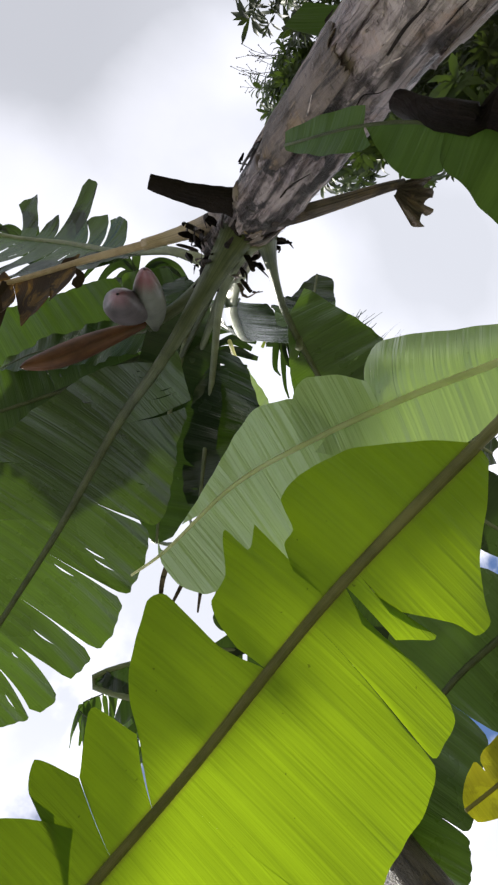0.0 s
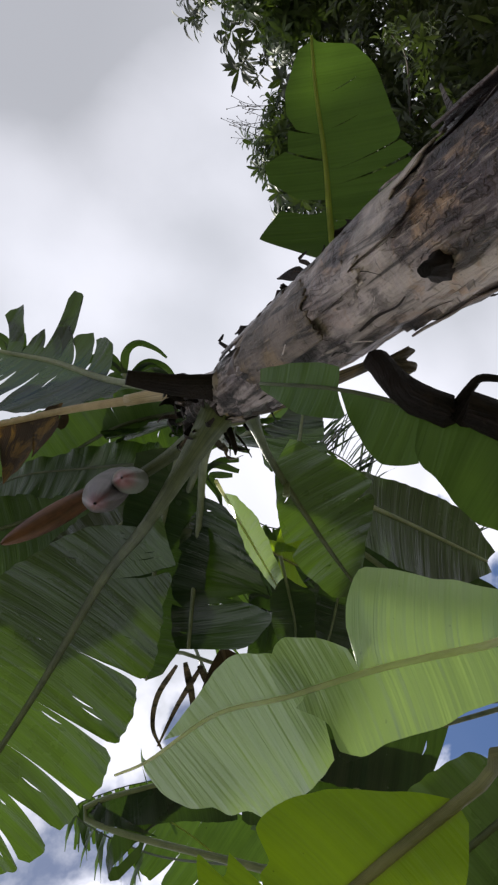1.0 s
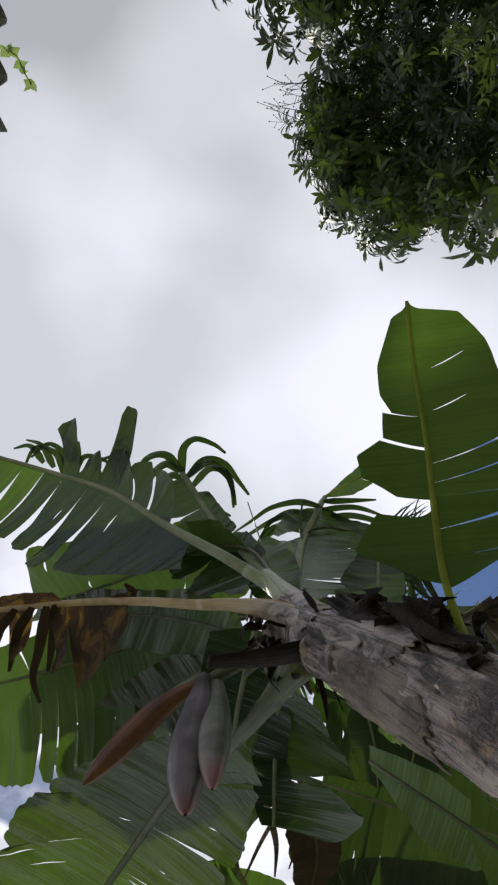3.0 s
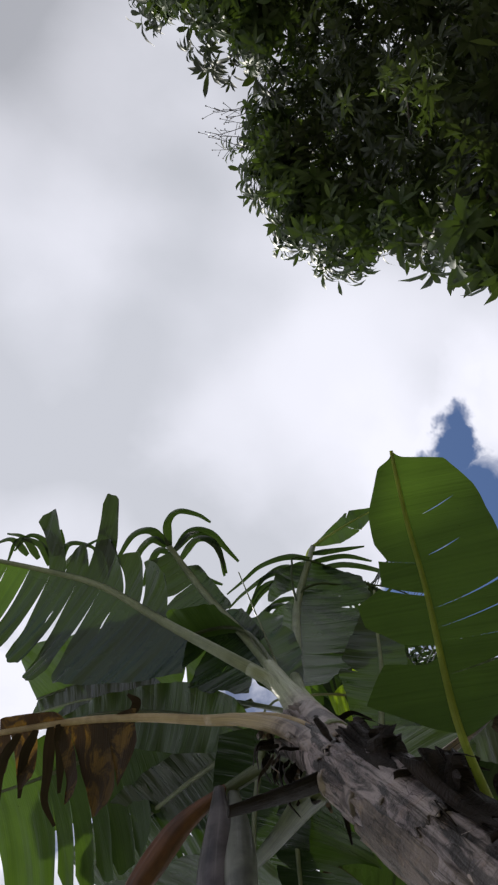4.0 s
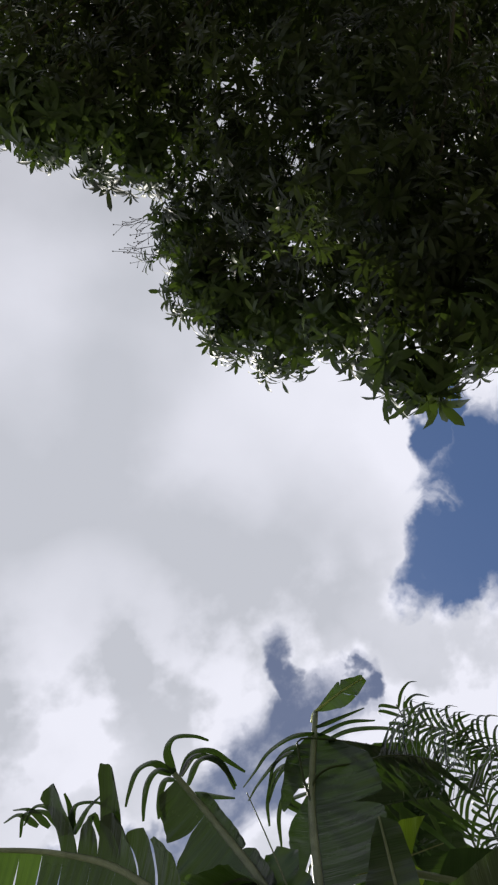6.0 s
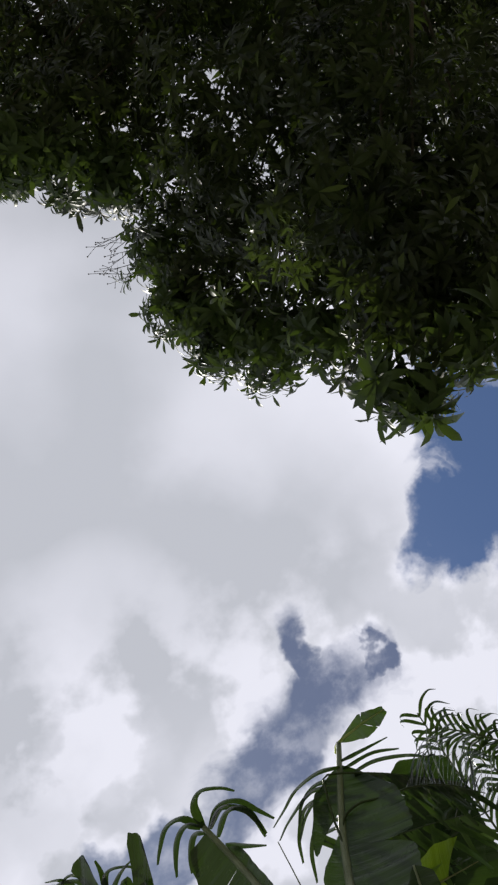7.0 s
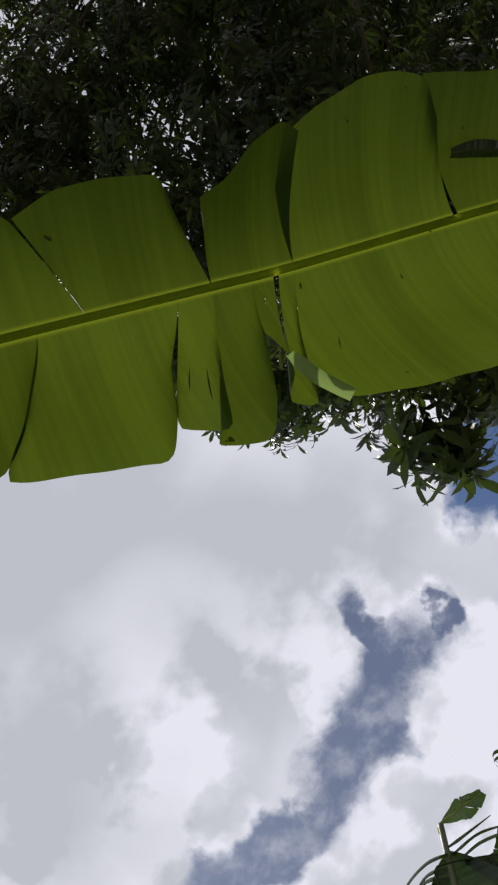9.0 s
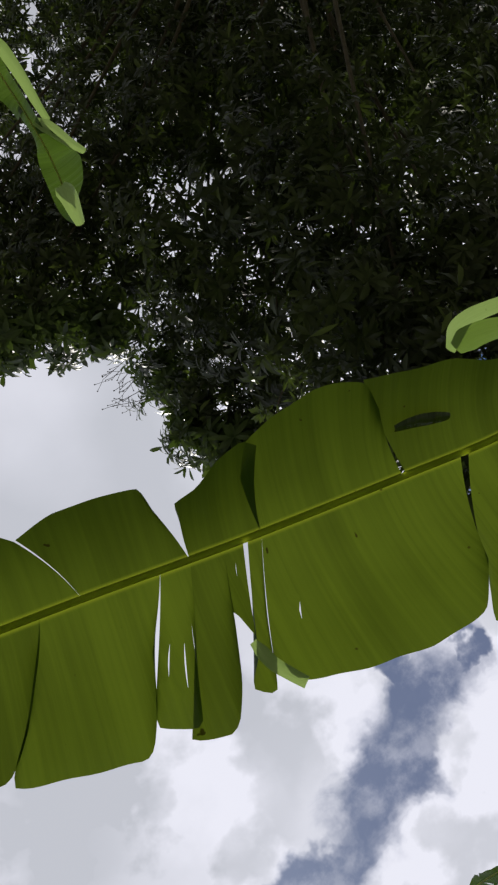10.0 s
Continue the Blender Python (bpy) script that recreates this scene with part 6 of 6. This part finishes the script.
# ---- stalks that widen into the sheaths of the stem ----
def sheath_blend(name, top, low, high):
    """Violet-grey dry sheath at its foot that turns into the stalk's own colour."""
    m, n = material(name)
    place = n.add("ShaderNodeTexCoord").outputs["Object"]
    xyz = n.add("ShaderNodeSeparateXYZ", {0: n.add("ShaderNodeUVMap").outputs[0]})
    along = n.add("ShaderNodeCombineXYZ", {0: n.math("MULTIPLY", xyz.outputs[0], 5.0), 1: n.math("MULTIPLY", xyz.outputs[1], 60.0), 2: 0.0}).outputs[0]
    lines, patches = n.noise(along, 1.0, 4.0, 0.6), n.noise(place, 14.0, 5.0, 0.62, 0.8)
    foot = n.mix(n.ramp(patches, 0.38, 0.62), n.colour(0.085, 0.060, 0.062), n.colour(0.36, 0.29, 0.28))
    foot = n.mix(n.math("MULTIPLY", n.ramp(lines, 0.55, 0.72), 0.5), foot, n.colour(0.42, 0.30, 0.20))
    stalk = n.mix(n.ramp(lines, 0.36, 0.64), n.colour(*[c * 0.6 for c in top]), n.colour(*top))
    reach = n.ramp(n.math("MULTIPLY_ADD", patches, 0.16, n.math("SUBTRACT", xyz.outputs[0], 0.08)), low, high)
    bump = n.add("ShaderNodeBump", {"Strength": 0.5, "Distance": 0.004, "Height": n.math("ADD", lines, patches)}).outputs[0]
    surface(n, n.add("ShaderNodeBsdfPrincipled", {"Base Color": n.mix(reach, foot, stalk), "Roughness": 0.4, "Normal": bump}).outputs[0])
    return m


SHEATH_TAN = sheath_blend("tan_stalk_sheath", (0.50, 0.38, 0.22), 0.40, 0.62)
SHEATH_GREEN = sheath_blend("green_stalk_sheath", (0.40, 0.43, 0.28), 0.34, 0.60)


def stalk_sheath(leaf, points, wide, narrow, mat):
    tube("stalk_sheath", Rib(points), lambda u: narrow + (wide - narrow) * (1 - u) ** 1.7, mat, leaf, 18, 26, flat=0.75, rough=0.05)


stalk_sheath(leaves["L11"], [(-0.298, 1.068, 3.16), (-0.268, 1.062, 3.40), (-0.205, 1.066, 3.62), (-0.10, 1.036, 3.785), (-0.005, 0.996, 3.885)], 0.098, 0.0215, SHEATH_TAN)
stalk_sheath(leaves["L8"], [(-0.272, 1.06, 3.32), (-0.277, 1.075, 3.66), (-0.277, 1.091, 3.998), (-0.19, 1.12, 4.10)], 0.085, 0.024, SHEATH_GREEN)
stalk_sheath(leaves["L9"], [(-0.29, 1.08, 3.34), (-0.299, 1.101, 3.88), (-0.305, 1.115, 4.22)], 0.080, 0.022, SHEATH_GREEN)
stalk_sheath(leaves["L10"], [(-0.325, 1.075, 3.34), (-0.372, 1.055, 3.80), (-0.417, 1.042, 4.138)], 0.078, 0.023, SHEATH_GREEN)


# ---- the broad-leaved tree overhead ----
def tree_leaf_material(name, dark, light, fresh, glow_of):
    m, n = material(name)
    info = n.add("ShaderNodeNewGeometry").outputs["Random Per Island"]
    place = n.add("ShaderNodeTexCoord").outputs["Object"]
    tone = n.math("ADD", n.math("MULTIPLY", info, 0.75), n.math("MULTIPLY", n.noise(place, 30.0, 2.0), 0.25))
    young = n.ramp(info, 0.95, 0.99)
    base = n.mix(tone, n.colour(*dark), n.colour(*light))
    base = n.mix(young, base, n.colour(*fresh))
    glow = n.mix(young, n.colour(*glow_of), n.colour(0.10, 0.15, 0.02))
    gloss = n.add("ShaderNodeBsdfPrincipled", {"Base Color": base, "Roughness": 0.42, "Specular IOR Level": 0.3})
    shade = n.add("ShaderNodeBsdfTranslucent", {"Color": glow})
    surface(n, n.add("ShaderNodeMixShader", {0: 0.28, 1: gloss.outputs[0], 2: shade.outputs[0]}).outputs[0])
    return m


# inner leaves darker, rim leaves lighter: shade and skylight put into the colour
INNER_LEAF_SHADED = tree_leaf_material("inner_tree_leaf_shaded", (0.008, 0.011, 0.005), (0.042, 0.056, 0.020), (0.09, 0.12, 0.035), (0.048, 0.074, 0.010))
OUTER_LEAF_LIT = tree_leaf_material("outer_tree_leaf_lit", (0.012, 0.022, 0.008), (0.070, 0.105, 0.034), (0.13, 0.18, 0.05), (0.070, 0.115, 0.014))


def young_leaf_material():
    m, n = material("young_tree_leaf")
    info = n.add("ShaderNodeNewGeometry").outputs["Random Per Island"]
    base = n.mix(info, n.colour(0.016, 0.028, 0.010), n.colour(0.065, 0.082, 0.024))
    gloss = n.add("ShaderNodeBsdfPrincipled", {"Base Color": base, "Roughness": 0.4, "Specular IOR Level": 0.4})
    shade = n.add("ShaderNodeBsdfTranslucent", {"Color": n.colour(0.055, 0.085, 0.012)})
    surface(n, n.add("ShaderNodeMixShader", {0: 0.35, 1: gloss.outputs[0], 2: shade.outputs[0]}).outputs[0])
    return m


YOUNG_LEAF = young_leaf_material()


def sprig_arrays(seed, count=9, size=0.2):
    """A whorl of long drooping leaves round a twig's end, pointing along +z."""
    rnd = random.Random(seed)
    verts, faces = [], []
    for k in range(count):
        turn = k * 2.4 + rnd.uniform(-0.4, 0.4)
        lean = rnd.uniform(0.5, 1.45)
        length, half, sag = size * rnd.uniform(0.65, 1.15), size * rnd.uniform(0.085, 0.125), rnd.uniform(0.2, 0.7)
        c, s = math.cos(turn), math.sin(turn)
        first = len(verts)
        base = rnd.uniform(-0.12, 0.03)
        for i, wide in enumerate((0.10, 0.92, 0.90, 0.03)):
            u = i / 3
            out, up = length * u * math.sin(lean), base + length * u * math.cos(lean) - sag * length * u * u
            for side, dip in ((-1, 0.22), (0, 0.0), (1, 0.22)):
                x, y = out, side * half * wide
                verts.append((x * c - y * s, x * s + y * c, up + dip * half * wide))
        for i in range(3):
            for k2 in (0, 1):
                a = first + i * 3 + k2
                faces.append((a, a + 1, a + 4, a + 3))
    return np.array(verts), faces


SPRIGS = [sprig_arrays(s, 11 + s % 5, 0.17 + 0.012 * (s % 4)) for s in range(8)]


def sprig_mesh(k, mat):
    v, f = SPRIGS[k]
    data = bpy.data.meshes.new("sprig")
    data.from_pydata([tuple(p) for p in v], [], f)
    data.polygons.foreach_set("use_smooth", [True] * len(data.polygons))
    data.materials.append(mat)
    return data


# outlying clumps of the crown: place and radius
RIM = [
    (-2.02, 3.56, 5.50, 0.20),    (-1.91, 3.72, 5.61, 0.28), (-2.43, 3.85, 5.46, 0.36), (-3.07, 3.85, 5.50, 0.42), (-3.79, 3.84, 5.51, 0.45), (-2.10, 4.35, 6.96, 0.42), (-1.78, 4.55, 7.75, 0.48), (-1.38, 4.80, 8.15, 0.50),
    (-1.16, 5.30, 8.49, 0.46), (-1.15, 6.22, 9.38, 0.50), (-0.61, 6.61, 8.14, 0.40), (-0.12, 6.73, 7.85, 0.42), (0.34, 6.83, 7.86, 0.44), (0.79, 7.03, 7.97, 0.48), (1.27, 7.30, 8.08, 0.5), (1.9, 7.6, 8.2, 0.55),
    (0.40, 6.85, 8.40, 0.20),
]


def crown_clumps():
    rnd = random.Random(11)
    out = []
    for gy in range(13):
        for gx in range(13):
            x, y = -8.3 + 0.85 * gx + rnd.uniform(-0.3, 0.3), 4.4 + 0.95 * gy + rnd.uniform(-0.3, 0.3)
            edge = 4.5 if x < -2.0 else 4.5 + (x + 2.0) * 1.25
            if y < edge + 0.55:
                continue
            z = 6.0 + 0.42 * (y - 4.4) + max(0, x + 2.2) * 0.45 + rnd.uniform(-0.35, 0.35)
            out.append((x, y, z, 0.75))
            out.append((x + rnd.uniform(-0.4, 0.4), y + 0.35, z + 1.1, 0.85))
    for x, y, z, r in RIM:
        for k in range(1, 5):
            out.append((x - 0.28 * k + rnd.uniform(-0.2, 0.2), y + 0.5 * k + rnd.uniform(-0.15, 0.15), z + 0.22 * k + rnd.uniform(-0.2, 0.3), 0.5 + 0.06 * k))
    return out


def build_tree():
    tree = thing("mango_tree", (-5.6, 13.0, 0), "large mango tree with a dense dark green crown", "tree")
    trunk = Rib([(-5.6, 13.0, 0), (-5.5, 13.0, 2.0), (-5.55, 12.9, 4.4), (-5.4, 12.8, 6.6), (-5.2, 12.8, 9.0), (-5.0, 12.8, 11.5)])
    tube("trunk", trunk, lambda u: 0.34 - 0.24 * u, TWIG, tree, 16, 40, rough=0.12, label="dark rough trunk")
    rnd = random.Random(3)
    clumps = crown_clumps()
    for k, (x, y, z, r) in enumerate(RIM):
        start = trunk.at(0.62 + 0.05 * (k % 6))
        end = np.array((x, y, z + 0.1))
        mid = (start + end) / 2 + np.array((rnd.uniform(-0.3, 0.3), rnd.uniform(-0.3, 0.3), 0.5))
        tube("limb", Rib([start, mid, end]), lambda u: 0.04 - 0.034 * u, TWIG, tree, 8, 24)
    for k in range(0, len(clumps), 13):
        x, y, z, r = clumps[k]
        start, end = trunk.at(0.6 + 0.0016 * k), np.array((x, y, z))
        tube("limb", Rib([start, (start + end) / 2 + np.array((0, 0, 0.35)), end]), lambda u: 0.045 - 0.04 * u, TWIG, tree, 7, 20)
    meshes = [sprig_mesh(k, OUTER_LEAF_LIT) for k in range(len(SPRIGS))]
    heart = np.array((-4.0, 9.5, 10.0))

    def pose_of(centre, r):
        d = np.array([rnd.gauss(0, 1) for _ in range(3)])
        d /= np.linalg.norm(d)
        where = np.array(centre) + d * r * rnd.random() ** 0.4
        face = d + 0.5 * (np.array(centre) - heart) / np.linalg.norm(np.array(centre) - heart) + np.array((0, 0, -0.3))
        return Matrix.Translation(where) @ Vector(face).to_track_quat("Z", "Y").to_matrix().to_4x4() @ pose(0, 0, 0, 0, 0, rnd.uniform(0, 360))

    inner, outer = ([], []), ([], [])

    def gather(heap, k, m):
        v, f = SPRIGS[k]
        a = np.array(m)
        heap[1].append(np.array(f) + sum(len(p) for p in heap[0][-1:]) + (heap[1][-1].min() if heap[1] else 0))
        heap[0].append(v @ a[:3, :3].T + a[:3, 3])

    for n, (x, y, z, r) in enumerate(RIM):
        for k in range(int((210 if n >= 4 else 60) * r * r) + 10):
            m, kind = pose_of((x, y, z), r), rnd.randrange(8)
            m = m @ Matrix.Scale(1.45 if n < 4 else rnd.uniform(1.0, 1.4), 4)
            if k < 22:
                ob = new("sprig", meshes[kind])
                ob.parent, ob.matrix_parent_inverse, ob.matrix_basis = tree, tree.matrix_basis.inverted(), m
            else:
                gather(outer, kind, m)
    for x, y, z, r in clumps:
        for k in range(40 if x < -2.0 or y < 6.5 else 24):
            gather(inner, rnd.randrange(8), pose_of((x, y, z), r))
    # the thick of the crown above, enlarged sprigs added to keep sky light out
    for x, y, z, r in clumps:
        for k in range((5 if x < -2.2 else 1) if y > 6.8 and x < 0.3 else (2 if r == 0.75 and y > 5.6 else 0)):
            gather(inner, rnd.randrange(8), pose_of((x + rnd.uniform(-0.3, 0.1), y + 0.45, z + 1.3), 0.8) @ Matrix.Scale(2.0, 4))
    shoots = [sprig_mesh(k, YOUNG_LEAF) for k in (1, 4, 6)]
    spray = Rib([(-1.9, 5.2, 6.9), (-1.4, 4.9, 6.0), (-1.07, 4.55, 5.5)])
    twig = tube("twig", spray, lambda u: 0.012 - 0.008 * u, TWIG, tree, 7, 16)
    for k in range(16):
        where = spray.at(0.42 + 0.58 * k / 15) + np.array([rnd.uniform(-0.24, 0.24) for _ in range(3)])
        ob = new("sprig", shoots[k % 3])
        m = Matrix.Translation(where) @ pose(0, 0, 0, rnd.uniform(120, 220), rnd.uniform(-40, 40), rnd.uniform(0, 360)) @ Matrix.Scale(0.8, 4)
        ob.parent, ob.matrix_parent_inverse, ob.matrix_basis = tree, tree.matrix_basis.inverted(), m
    for heap, mat in ((inner, INNER_LEAF_SHADED), (outer, OUTER_LEAF_LIT)):
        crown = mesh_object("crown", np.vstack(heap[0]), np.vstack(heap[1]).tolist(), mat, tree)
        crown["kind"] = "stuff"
    for k in range(9):
        start = np.array((-0.95, 6.1 + 0.09 * k, 9.55 + rnd.uniform(-0.2, 0.2)))
        way = np.array((rnd.uniform(0.25, 0.5), rnd.uniform(-0.35, 0.15), rnd.uniform(-0.1, 0.25)))
        rib = Rib([start, start + way * 0.5 + np.array((0, 0, 0.03)), start + way])
        twig = tube("flower_twig", rib, lambda u: 0.006 - 0.004 * u, TWIG, tree, 6, 10)
        for q in range(5):
            p = rib.at(0.45 + 0.13 * q)
            d = way * 0.25 + np.array([rnd.uniform(-0.1, 0.1) for _ in range(3)])
            tube("side_twig", Rib([p, p + d * 0.5, p + d]), lambda u: 0.003 + (0.008 if u > 0.9 else 0), TWIG, twig, 5, 8)


build_tree()
